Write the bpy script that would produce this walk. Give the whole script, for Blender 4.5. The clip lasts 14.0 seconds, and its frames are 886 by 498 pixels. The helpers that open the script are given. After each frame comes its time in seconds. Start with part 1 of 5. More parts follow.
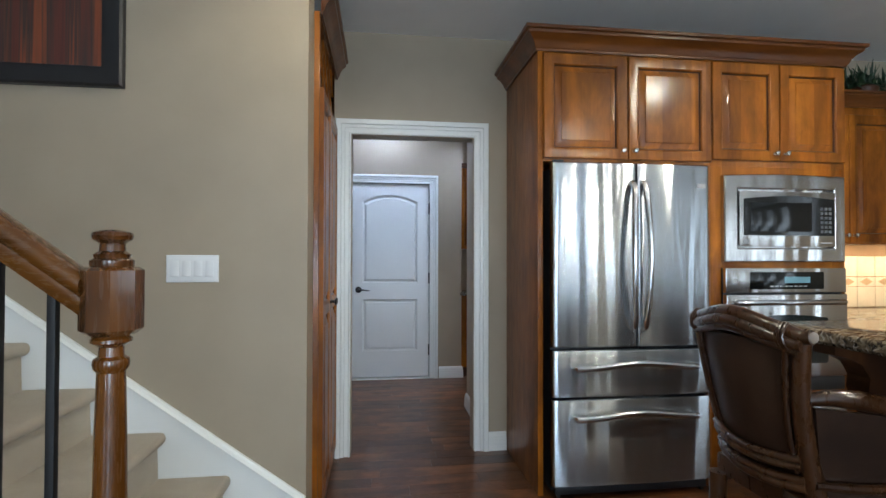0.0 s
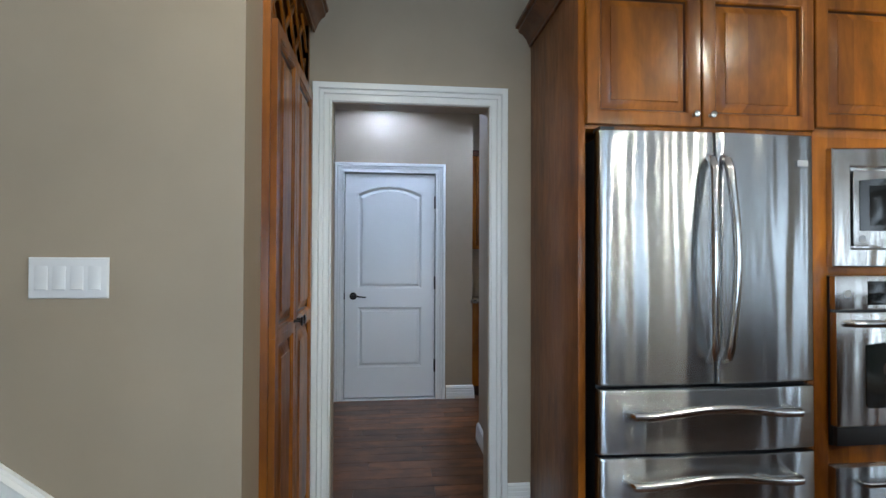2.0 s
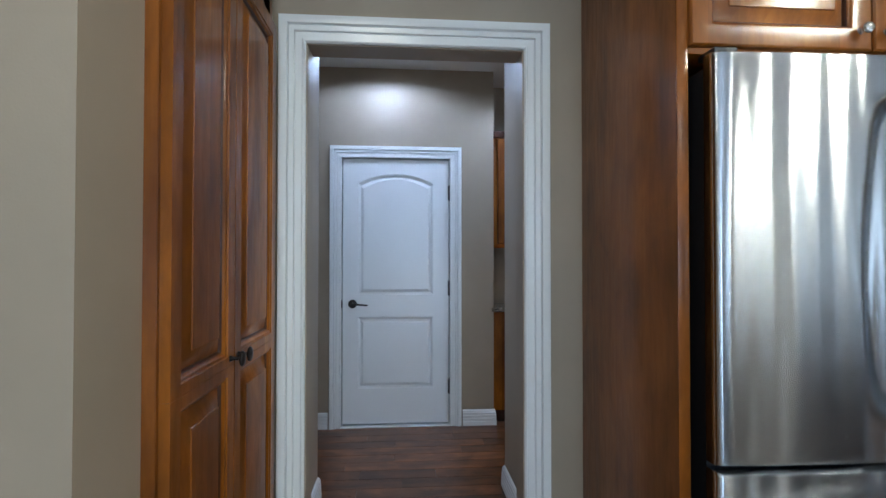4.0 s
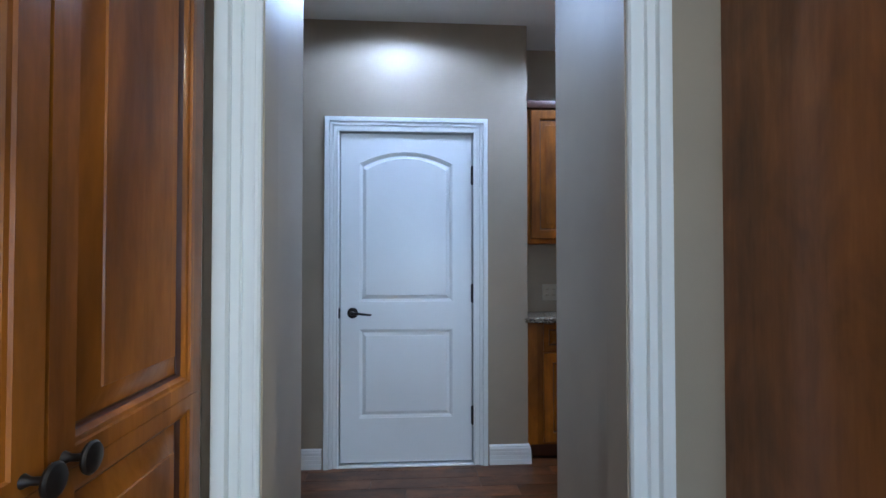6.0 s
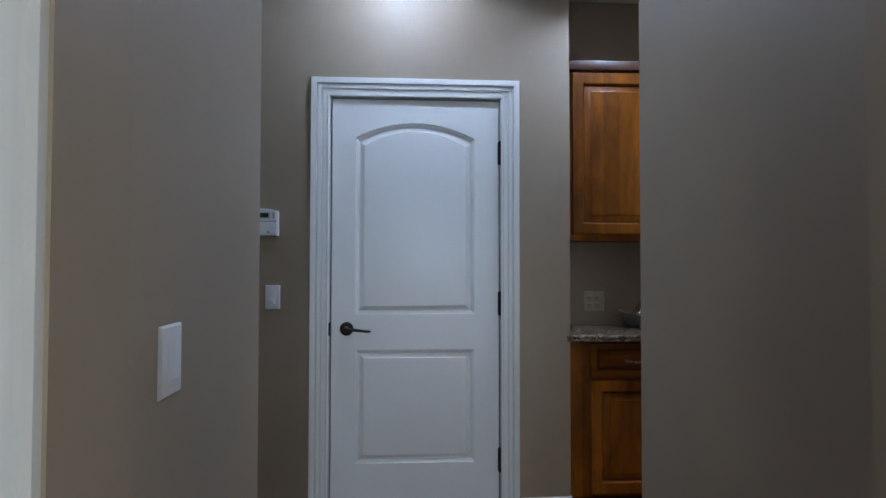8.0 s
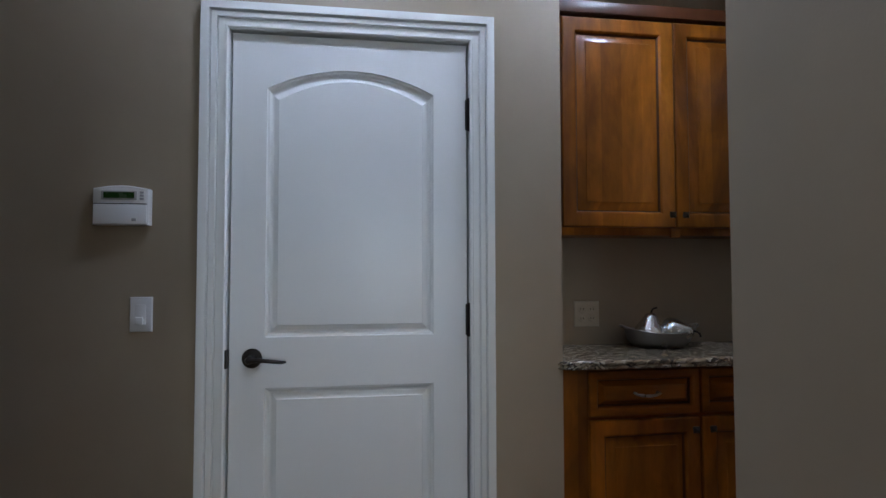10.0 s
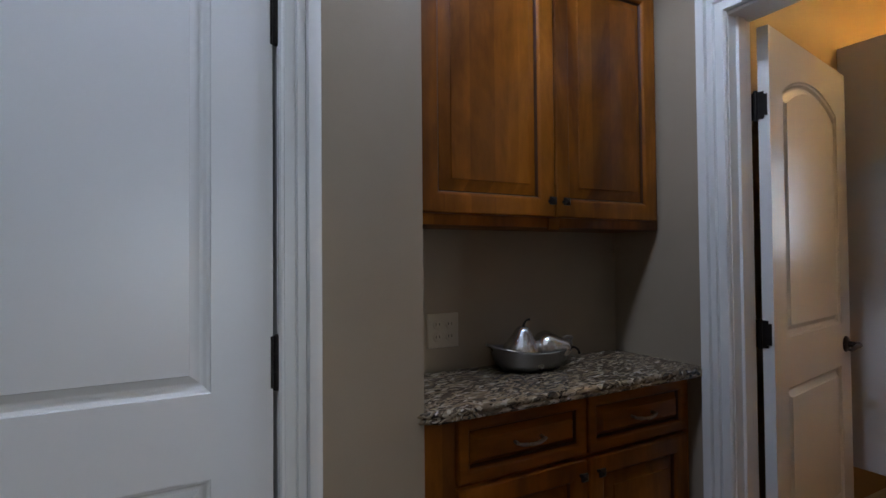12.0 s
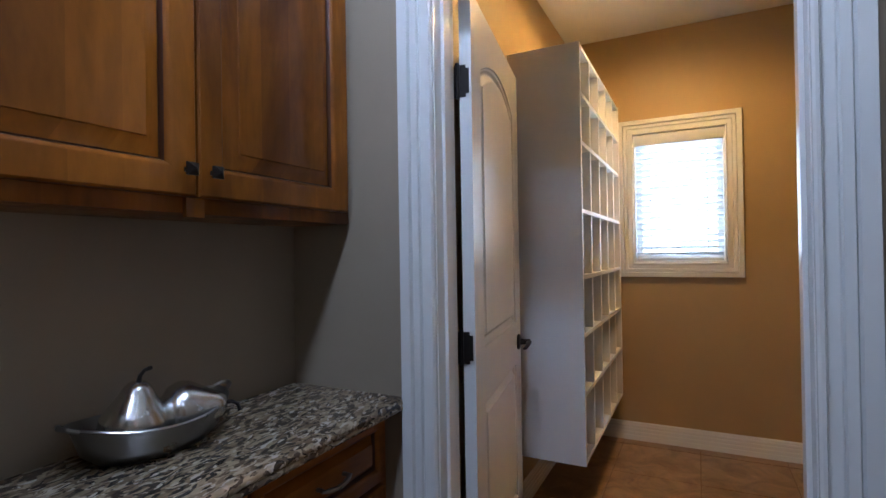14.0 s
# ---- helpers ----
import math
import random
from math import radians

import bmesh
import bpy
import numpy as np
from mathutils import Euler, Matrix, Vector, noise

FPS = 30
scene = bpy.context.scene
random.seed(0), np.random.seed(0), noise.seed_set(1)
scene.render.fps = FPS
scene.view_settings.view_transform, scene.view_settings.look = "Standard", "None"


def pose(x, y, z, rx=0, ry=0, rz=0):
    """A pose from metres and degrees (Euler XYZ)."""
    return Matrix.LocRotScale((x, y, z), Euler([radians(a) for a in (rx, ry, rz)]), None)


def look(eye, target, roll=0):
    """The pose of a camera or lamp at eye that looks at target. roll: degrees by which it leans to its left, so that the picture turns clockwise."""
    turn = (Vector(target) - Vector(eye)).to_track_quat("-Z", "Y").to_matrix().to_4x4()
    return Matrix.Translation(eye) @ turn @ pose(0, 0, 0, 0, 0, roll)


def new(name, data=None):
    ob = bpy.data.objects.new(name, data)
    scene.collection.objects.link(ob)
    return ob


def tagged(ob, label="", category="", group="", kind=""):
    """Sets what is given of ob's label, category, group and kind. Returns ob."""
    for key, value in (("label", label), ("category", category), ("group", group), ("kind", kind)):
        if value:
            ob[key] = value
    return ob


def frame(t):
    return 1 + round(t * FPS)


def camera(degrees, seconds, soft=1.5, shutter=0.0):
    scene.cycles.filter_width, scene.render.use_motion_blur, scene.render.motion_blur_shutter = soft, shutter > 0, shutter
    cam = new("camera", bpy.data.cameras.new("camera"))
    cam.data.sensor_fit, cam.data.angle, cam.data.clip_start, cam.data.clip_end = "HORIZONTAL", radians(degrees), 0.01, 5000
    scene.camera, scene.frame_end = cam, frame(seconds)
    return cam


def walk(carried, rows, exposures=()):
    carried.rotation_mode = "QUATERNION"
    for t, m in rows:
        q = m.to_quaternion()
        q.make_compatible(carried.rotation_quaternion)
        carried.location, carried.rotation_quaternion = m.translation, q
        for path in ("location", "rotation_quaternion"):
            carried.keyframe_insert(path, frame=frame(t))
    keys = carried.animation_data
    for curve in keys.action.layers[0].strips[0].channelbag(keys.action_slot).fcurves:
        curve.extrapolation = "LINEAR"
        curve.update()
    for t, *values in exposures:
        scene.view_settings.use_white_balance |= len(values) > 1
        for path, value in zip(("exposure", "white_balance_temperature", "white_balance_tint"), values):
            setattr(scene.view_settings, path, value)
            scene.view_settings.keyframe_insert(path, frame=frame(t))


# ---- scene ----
cam = camera(82.5, 14.0)
PATH = [
    (0, (0.079, -0.126, 1.284), (0.331, 1.858, 1.314), 0.1),
    (0.5, (0.119, 0.059, 1.284), (0.367, 2.043, 1.312), 0.1),
    (1, (0.186, 0.24, 1.294), (0.422, 2.226, 1.326), 0.1),
    (1.5, (0.201, 0.386, 1.281), (0.423, 2.373, 1.313), 0.1),
    (2, (0.19, 0.593, 1.294), (0.402, 2.581, 1.325), 0.2),
    (2.5, (0.181, 0.758, 1.292), (0.385, 2.748, 1.323), 0.2),
    (3, (0.21, 0.93, 1.28), (0.404, 2.92, 1.308), 0.2),
    (3.5, (0.258, 1.121, 1.297), (0.431, 3.113, 1.326), 0.1),
    (6, (0.216, 2.078, 1.268), (0.349, 4.073, 1.308), 0.0),
    (6.5, (0.225, 2.265, 1.26), (0.346, 4.261, 1.298), 0.0),
    (7, (0.205, 2.475, 1.268), (0.317, 4.472, 1.308), 0.1),
    (7.5, (0.187, 2.612, 1.268), (0.297, 4.608, 1.31), 0.1),
    (9.8, (0.278, 3.382, 1.255), (0.454, 5.373, 1.318), 0.1),
    (10, (0.283, 3.433, 1.243), (0.545, 5.415, 1.314), -0.1),
    (10.5, (0.31, 3.605, 1.268), (0.75, 5.555, 1.305), -0.2),
    (11, (0.369, 3.758, 1.285), (0.922, 5.68, 1.315), -0.3),
    (11.5, (0.387, 3.924, 1.266), (1.074, 5.802, 1.306), -0.3),
    (12, (0.416, 4.093, 1.273), (1.359, 5.856, 1.311), -0.5),
    (12.5, (0.463, 4.202, 1.279), (1.705, 5.77, 1.305), -0.7),
    (13, (0.598, 4.312, 1.279), (2.072, 5.662, 1.307), -0.8),
    (13.5, (0.71, 4.389, 1.298), (2.353, 5.528, 1.312), -0.9),
    (14, (0.833, 4.477, 1.286), (2.617, 5.379, 1.3), -0.9),
]
EXPOSURES = [(0, 0.14, 6000, 8), (3.5, 0.08, 5750, 8), (6, 0.32, 5300, 7), (7.5, -0.20, 5750, 8), (9.8, -0.26, 6350, 10), (11, -0.42, 6350, 10), (12, -0.38, 6500, 12), (12.5, -0.22, 6500, 12), (14, 0.18, 5850, 11)]

walk(cam, [(t, look(eye, target, roll)) for t, eye, target, roll in PATH], EXPOSURES)

# ---- world and lights ----
world = bpy.data.worlds.new("world")
scene.world = world
world.use_nodes = True
wn = world.node_tree
sky = wn.nodes.new("ShaderNodeTexSky")
sky.sky_type = "NISHITA"
sky.sun_disc = False
sky.sun_elevation, sky.sun_rotation = radians(40), radians(150)
wn.links.new(sky.outputs[0], wn.nodes["Background"].inputs[0])
wn.nodes["Background"].inputs[1].default_value = 0.1


def lamp(name, kind, m, energy, colour, **more):
    data = bpy.data.lights.new(name, kind)
    data.energy, data.color = energy, colour
    for key, value in more.items():
        if key == "size":
            data.shape, data.size = "RECTANGLE", value
        elif key == "size_y":
            data.size_y = value
        elif key == "radius":
            data.shadow_soft_size = value
        elif key == "cone":
            data.spot_size = radians(value)
        elif key == "blend":
            data.spot_blend = value
    ob = new(name, data)
    ob.matrix_world = m
    return ob


sun = lamp("sun", "SUN", pose(0, 0, 6, 50, 0, 150), 1.0, (1.0, 0.95, 0.88))
sun.data.angle = radians(10)
# daylight in the kitchen's windows
for wx, watts, wide in ((-1.75, 26, 0.50), (0.7, 88, 1.35), (3.0, 32, 1.35)):
    lamp("window_daylight", "AREA", pose(wx, -4.35, 1.22, 108 if wx < 0 else 122, 0, 0), watts, (0.72, 0.86, 1.0), size=wide, size_y=2.2)
EAST = ((-3.9, -3.3), (-2.8, -2.2), (-1.7, -1.1), (-0.6, 0.0))
for wa, wb in EAST:
    lamp("window_daylight", "AREA", pose(4.86, (wa + wb) / 2, 1.22, 118, 0, 90), 9, (0.78, 0.90, 1.0), size=0.46, size_y=2.2)
# daylight in the mudroom's window
lamp("window_daylight", "AREA", pose(4.60, 4.59, 1.63, 90, 0, 90), 14, (0.70, 0.84, 1.0), size=0.50, size_y=0.82)
# ceiling lamps
HALL = ((0.13, 4.80), (1.30, 4.85), (0.40, 3.60))
for (hx, hy), watts, cone, edge in zip(HALL, (49, 72, 20), (164, 140, 118), (0.25, 0.4, 0.5)):
    lamp("hall_bulb", "SPOT", look((hx, hy, 2.725), (hx, hy + 0.02, 0)), watts, (0.62, 0.745, 1.0), radius=0.09, cone=cone, blend=edge)
lamp("mudroom_bulb", "SPOT", look((3.55, 4.62, 2.725), (3.55, 4.65, 0)), 84, (1.0, 0.57, 0.18), radius=0.06, cone=172, blend=0.6)
KITCHEN = ((0.12, 1.50), (2.35, 1.15), (2.35, -0.6), (-1.4, -1.0))
for (kx, ky), watts in zip(KITCHEN, (46, 108, 100, 16)):
    lamp("kitchen_bulb", "SPOT", look((kx, ky, 2.725), (kx, ky + 0.02, 0)), watts, (1.0, 0.89, 0.67), radius=0.11, cone=176, blend=0.5)
for ux in (3.3, 3.9, 4.5):
    lamp("undercabinet_lamp", "AREA", pose(ux, 2.98, 1.355, 20, 0, 0), 4.0, (1.0, 0.72, 0.40), size=0.5, size_y=0.05)

# ---- materials ----


def nodes(name):
    m = bpy.data.materials.new(name)
    m.use_nodes = True
    t = m.node_tree
    return m, t, t.nodes["Principled BSDF"]


def node(t, kind, **values):
    n = t.nodes.new("ShaderNode" + kind)
    for key, value in values.items():
        n.inputs[key].default_value = value
    return n


def coords(t, scale=(1, 1, 1), space="Object"):
    c = t.nodes.new("ShaderNodeTexCoord")
    m = node(t, "Mapping", Scale=scale)
    t.links.new(c.outputs[space], m.inputs[0])
    return m.outputs[0]


def world_coords(t, scale=(1, 1, 1)):
    g = t.nodes.new("ShaderNodeNewGeometry")
    m = node(t, "Mapping", Scale=scale)
    t.links.new(g.outputs["Position"], m.inputs[0])
    return m.outputs[0]


def ramp(t, source, stops):
    r = t.nodes.new("ShaderNodeValToRGB")
    while len(r.color_ramp.elements) < len(stops):
        r.color_ramp.elements.new(0.5)
    for e, (p, c) in zip(r.color_ramp.elements, stops):
        e.position, e.color = p, (*c, 1)
    t.links.new(source, r.inputs[0])
    return r.outputs[0]


def bump(t, source, bsdf, strength=0.2, distance=0.002):
    b = node(t, "Bump", Strength=strength, Distance=distance)
    t.links.new(source, b.inputs["Height"])
    t.links.new(b.outputs[0], bsdf.inputs["Normal"])


def noise_of(t, vector, scale, detail=4.0, rough=0.55, distortion=0.0):
    n = node(t, "TexNoise", Scale=scale, Detail=detail, Roughness=rough, Distortion=distortion)
    t.links.new(vector, n.inputs["Vector"])
    return n.outputs[0]


def mixed(t, fac, a, b, kind="MIX"):
    m = t.nodes.new("ShaderNodeMix")
    m.data_type, m.blend_type = "RGBA", kind
    for value, socket in ((fac, m.inputs[0]), (a, m.inputs[6]), (b, m.inputs[7])):
        if isinstance(value, bpy.types.NodeSocket):
            t.links.new(value, socket)
        else:
            socket.default_value = value if socket == m.inputs[0] else (*value, 1)
    return m.outputs[2]


def paint(name, colour, rough=0.6, grain=260, relief=0.12, vary=0.06, spec=0.4):
    """Rolled paint: a faint orange-peel relief and slow unevenness."""
    m, t, b = nodes(name)
    v = world_coords(t)
    lo = tuple(c * (1 - vary) for c in colour)
    hi = tuple(min(1, c * (1 + vary)) for c in colour)
    t.links.new(ramp(t, noise_of(t, v, 1.7, 5), [(0.3, lo), (0.7, hi)]), b.inputs["Base Color"])
    b.inputs["Roughness"].default_value = rough
    b.inputs["Specular IOR Level"].default_value = spec
    bump(t, noise_of(t, v, grain, 2), b, relief, 0.0015)
    return m


def wood(name, dark, light, rough=0.3, scale=(9, 9, 0.9), coat=0.3, blotch=0.5, deep=None, relief=0.06, spread=0.25, spec=0.3, gloss=0.26, stave=None):
    """Stained wood with fine pores, slow figure and a lacquer coat. The grain runs along the small scale."""
    m, t, b = nodes(name)
    info = t.nodes.new("ShaderNodeObjectInfo")
    shift = node(t, "VectorMath")
    shift.operation = "SCALE"
    t.links.new(info.outputs["Random"], shift.inputs["Scale"])
    shift.inputs[0].default_value = (17, 31, 23)
    add = node(t, "VectorMath")
    t.links.new(world_coords(t, scale), add.inputs[0])
    t.links.new(shift.outputs[0], add.inputs[1])
    v = add.outputs[0]
    figure = noise_of(t, v, 1.0, 5, 0.6, 0.4)
    pores = noise_of(t, v, 9.0, 3, 0.7, 0.3)
    slow = noise_of(t, world_coords(t, tuple(2.4 if s > 2 else 1.2 for s in scale)), 2.6, 4, 0.6, 0.6)
    col = ramp(t, figure, [(0.28, dark), (0.72, light)])
    col = mixed(t, ramp(t, pores, [(0.35, (0.16,) * 3), (0.65, (0.0,) * 3)]), col, tuple(c * 0.55 for c in dark))
    shade = ramp(t, slow, [(0.3, (1 - blotch * 0.5,) * 3), (0.7, (1.0,) * 3)])
    col = mixed(t, 1.0, col, shade, "MULTIPLY")
    tone = ramp(t, info.outputs["Random"], [(0.0, (1 - spread,) * 3), (1.0, (1.0,) * 3)])
    col = mixed(t, 1.0, col, tone, "MULTIPLY")
    if stave:
        # glued boards, each with a tone of its own
        along = node(t, "VectorMath")
        along.operation = "DOT_PRODUCT"
        along.inputs[1].default_value = stave
        g = t.nodes.new("ShaderNodeNewGeometry")
        t.links.new(g.outputs["Position"], along.inputs[0])
        wide = node(t, "Math")
        wide.operation = "MULTIPLY_ADD"
        wide.inputs[1].default_value = 11.5
        t.links.new(along.outputs["Value"], wide.inputs[0])
        t.links.new(shift.outputs[0], wide.inputs[2])
        cell = node(t, "Math")
        cell.operation = "FLOOR"
        t.links.new(wide.outputs[0], cell.inputs[0])
        chance = t.nodes.new("ShaderNodeTexWhiteNoise")
        chance.noise_dimensions = "1D"
        t.links.new(cell.outputs[0], chance.inputs["W"])
        col = mixed(t, 1.0, col, ramp(t, chance.outputs["Value"], [(0.0, (0.60, 0.57, 0.54)), (1.0, (1.0,) * 3)]), "MULTIPLY")
    t.links.new(col, b.inputs["Base Color"])
    t.links.new(ramp(t, pores, [(0.3, (rough + 0.12,) * 3), (0.7, (rough,) * 3)]), b.inputs["Roughness"])
    b.inputs["Coat Weight"].default_value = coat
    b.inputs["Coat Roughness"].default_value = gloss
    b.inputs["Specular IOR Level"].default_value = spec
    bump(t, pores, b, relief, 0.001)
    return m


def metal(name, colour, rough=0.3, grain=(2, 2, 300), aniso=0.0, relief=0.02):
    m, t, b = nodes(name)
    b.inputs["Metallic"].default_value = 1.0
    v = coords(t, grain)
    n = noise_of(t, v, 1.0, 4)
    t.links.new(ramp(t, n, [(0.3, tuple(c * (0.96 if aniso else 0.9) for c in colour)), (0.7, colour)]), b.inputs["Base Color"])
    spread = 0.03 if aniso else 0.15
    t.links.new(ramp(t, n, [(0.3, (rough * (1 - spread),) * 3), (0.7, (rough * (1 + spread),) * 3)]), b.inputs["Roughness"])
    if aniso:
        b.inputs["Anisotropic"].default_value = aniso
        b.inputs["Anisotropic Rotation"].default_value = 0.25
        tangent = t.nodes.new("ShaderNodeTangent")
        tangent.direction_type, tangent.axis = "RADIAL", "Z"
        t.links.new(tangent.outputs[0], b.inputs["Tangent"])
        wave = noise_of(t, coords(t, (4.6, 4.6, 0.28)), 1.0, 2)
        bump(t, wave, b, 0.9, 0.028)
    else:
        bump(t, n, b, relief, 0.0006)
    return m


def plain(name, colour, rough=0.5, metallic=0.0, coat=0.0, vary=0.1):
    m, t, b = nodes(name)
    n = noise_of(t, coords(t), 14.0, 4)
    t.links.new(ramp(t, n, [(0.3, tuple(c * (1 - vary) for c in colour)), (0.7, colour)]), b.inputs["Base Color"])
    t.links.new(ramp(t, n, [(0.3, (rough * 1.15,) * 3), (0.7, (rough * 0.9,) * 3)]), b.inputs["Roughness"])
    b.inputs["Metallic"].default_value = metallic
    b.inputs["Coat Weight"].default_value = coat
    return m


def glow(name, colour, strength):
    m = bpy.data.materials.new(name)
    m.use_nodes = True
    t = m.node_tree
    t.nodes.remove(t.nodes["Principled BSDF"])
    e = node(t, "Emission", Color=(*colour, 1), Strength=strength)
    t.links.new(e.outputs[0], t.nodes["Material Output"].inputs[0])
    return m


WALL = paint("wall_paint", (0.352, 0.291, 0.214), 0.5, 200, 0.14, 0.08)
# the beige wall paint in the mudroom, with warm lamplight put into its colour
MUD = paint("tan_wall_paint", (0.46, 0.32, 0.15), 0.5)
CEIL = paint("ceiling_paint", (0.82, 0.82, 0.79), 0.8, 70, 0.5, 0.05)
TRIM = paint("trim_paint", (0.80, 0.81, 0.79), 0.24, 180, 0.008, 0.02)
DOORP = paint("door_paint", (0.78, 0.79, 0.78), 0.27, 420, 0.03, 0.02)
CAB = wood("cabinet_maple", (0.16, 0.042, 0.003), (0.64, 0.215, 0.016), 0.40, (5.0, 5.0, 1.0), 0.42, 0.9, spread=0.14, spec=0.15, gloss=0.17, stave=(1, 1, 0))
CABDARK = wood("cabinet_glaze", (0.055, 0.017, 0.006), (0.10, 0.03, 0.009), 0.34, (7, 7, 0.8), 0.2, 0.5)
CABH = wood("cabinet_maple_level", (0.16, 0.042, 0.003), (0.64, 0.215, 0.016), 0.40, (1.0, 5.0, 5.0), 0.42, 0.9, spread=0.14, spec=0.15, gloss=0.17, stave=(0, 0, 1))
CROWNW = wood("crown_maple", (0.085, 0.022, 0.003), (0.30, 0.092, 0.011), 0.28, (0.9, 4.5, 4.5), 0.4, 0.8)
SIDE = wood("cabinet_side", (0.18, 0.064, 0.013), (0.48, 0.175, 0.038), 0.38, (7, 7, 0.7), 0.30, 1.0, spec=0.3, gloss=0.2)
STAIRW = wood("stair_wood", (0.042, 0.014, 0.004), (0.25, 0.088, 0.014), 0.2, (14, 14, 0.9), 0.85, 0.8, spec=0.4, gloss=0.1)
RAILW = wood("rail_wood", (0.080, 0.026, 0.005), (0.32, 0.118, 0.018), 0.2, (1.2, 11, 11), 0.8, 0.7, spec=0.4, gloss=0.12)
PLANK = wood("walnut_plank", (0.045, 0.016, 0.006), (0.37, 0.142, 0.053), 0.27, (2.6, 9, 9), 0.24, 1.0, relief=0.22, spread=0.55, gloss=0.12)
ISLANDW = wood("island_wood", (0.050, 0.018, 0.006), (0.16, 0.056, 0.016), 0.34, (7, 7, 0.7), 0.4, 0.9, spec=0.3, gloss=0.18)
STOOLW = wood("stool_wood", (0.030, 0.012, 0.005), (0.105, 0.040, 0.013), 0.24, (6, 6, 1.5), 0.55, 0.5, spec=0.35, gloss=0.12)
STEEL = metal("brushed_steel", (0.52, 0.545, 0.57), 0.26, (2, 2, 420), 1.0)
STEELP = metal("polished_steel", (0.72, 0.72, 0.72), 0.16, (30, 30, 30))
NICKEL = metal("nickel", (0.62, 0.60, 0.56), 0.25, (60, 60, 60))
PEWTER = metal("pewter", (0.31, 0.30, 0.28), 0.30, (22, 22, 22), relief=0.08)
SILVER = metal("silver_leaf", (0.68, 0.68, 0.66), 0.24, (26, 26, 26), relief=0.15)
PULL = metal("dark_nickel", (0.30, 0.28, 0.26), 0.3, (60, 60, 60))
# pale colour that stands for the highlight on the crest rail's ends
STOOLTIP = plain("worn_gilt_wood", (0.26, 0.21, 0.16), 0.3, coat=0.3)
SATIN = metal("satin_steel", (0.60, 0.585, 0.57), 0.20, (2, 2, 420), 0.6)
KEYGREY = plain("dim_key_print", (0.10, 0.10, 0.11), 0.5)
BRONZE = plain("oiled_bronze", (0.022, 0.018, 0.016), 0.38, 0.6)
IRON = plain("black_iron", (0.018, 0.018, 0.019), 0.45, 0.3)
BLACK = plain("black_plastic", (0.012, 0.012, 0.014), 0.4)
GLASSB = plain("black_glass", (0.006, 0.007, 0.008), 0.09, 0.0, 0.0)
WHITEP = plain("white_plastic", (0.78, 0.79, 0.80), 0.35, vary=0.02)
ALMOND = plain("almond_plastic", (0.50, 0.44, 0.34), 0.4, vary=0.04)
MELA = plain("white_melamine", (0.84, 0.84, 0.82), 0.34, vary=0.03)
LCD = plain("green_display", (0.02, 0.06, 0.015), 0.25)
CHALK = plain("grey_print", (0.42, 0.43, 0.45), 0.5)
BLIND = plain("blind_slat", (0.66, 0.69, 0.72), 0.4, vary=0.02)


def granite_material():
    m, t, b = nodes("granite")
    v = world_coords(t, (0.5, 1.0, 1.0))
    warp = noise_of(t, v, 16.0, 3)
    vor = node(t, "TexVoronoi", Scale=120.0)
    off = mixed(t, 0.14, v, warp)
    t.links.new(off, vor.inputs["Vector"])
    grains = ramp(t, vor.outputs["Color"], [(0.14, (0.018, 0.015, 0.014)), (0.30, (0.085, 0.062, 0.042)), (0.50, (0.19, 0.145, 0.092)), (0.70, (0.32, 0.26, 0.17)), (0.9, (0.46, 0.42, 0.36))])
    cloud = ramp(t, noise_of(t, v, 30.0, 6, 0.65, 0.6), [(0.38, (0.30, 0.27, 0.25)), (0.58, (1.0, 1.0, 1.0))])
    col = mixed(t, 0.42, grains, cloud, "MULTIPLY")
    t.links.new(col, b.inputs["Base Color"])
    b.inputs["Roughness"].default_value = 0.14
    bump(t, noise_of(t, v, 150, 2), b, 0.03, 0.0005)
    return m


def carpet_material():
    m, t, b = nodes("carpet")
    v = world_coords(t)
    t.links.new(ramp(t, noise_of(t, v, 5.0, 6), [(0.3, (0.40, 0.335, 0.25)), (0.7, (0.52, 0.45, 0.35))]), b.inputs["Base Color"])
    b.inputs["Roughness"].default_value = 0.95
    b.inputs["Sheen Weight"].default_value = 0.3
    bump(t, noise_of(t, v, 420, 3), b, 0.9, 0.006)
    return m


def leather_material():
    m, t, b = nodes("leather")
    v = world_coords(t)
    t.links.new(ramp(t, noise_of(t, v, 7.0, 6), [(0.3, (0.022, 0.012, 0.008)), (0.7, (0.048, 0.024, 0.014))]), b.inputs["Base Color"])
    b.inputs["Roughness"].default_value = 0.42
    b.inputs["Specular IOR Level"].default_value = 0.22
    vor = node(t, "TexVoronoi", Scale=240.0)
    t.links.new(v, vor.inputs["Vector"])
    bump(t, vor.outputs["Distance"], b, 0.25, 0.001)
    return m


def tile_material(name, dark, light, rough):
    m, t, b = nodes(name)
    info = t.nodes.new("ShaderNodeObjectInfo")
    v = world_coords(t)
    col = ramp(t, noise_of(t, v, 6.0, 7, 0.65, 1.0), [(0.3, dark), (0.7, light)])
    tone = ramp(t, info.outputs["Random"], [(0.0, (0.82,) * 3), (1.0, (1.0,) * 3)])
    t.links.new(mixed(t, 1.0, col, tone, "MULTIPLY"), b.inputs["Base Color"])
    b.inputs["Roughness"].default_value = rough
    bump(t, noise_of(t, v, 40, 4), b, 0.15, 0.002)
    return m


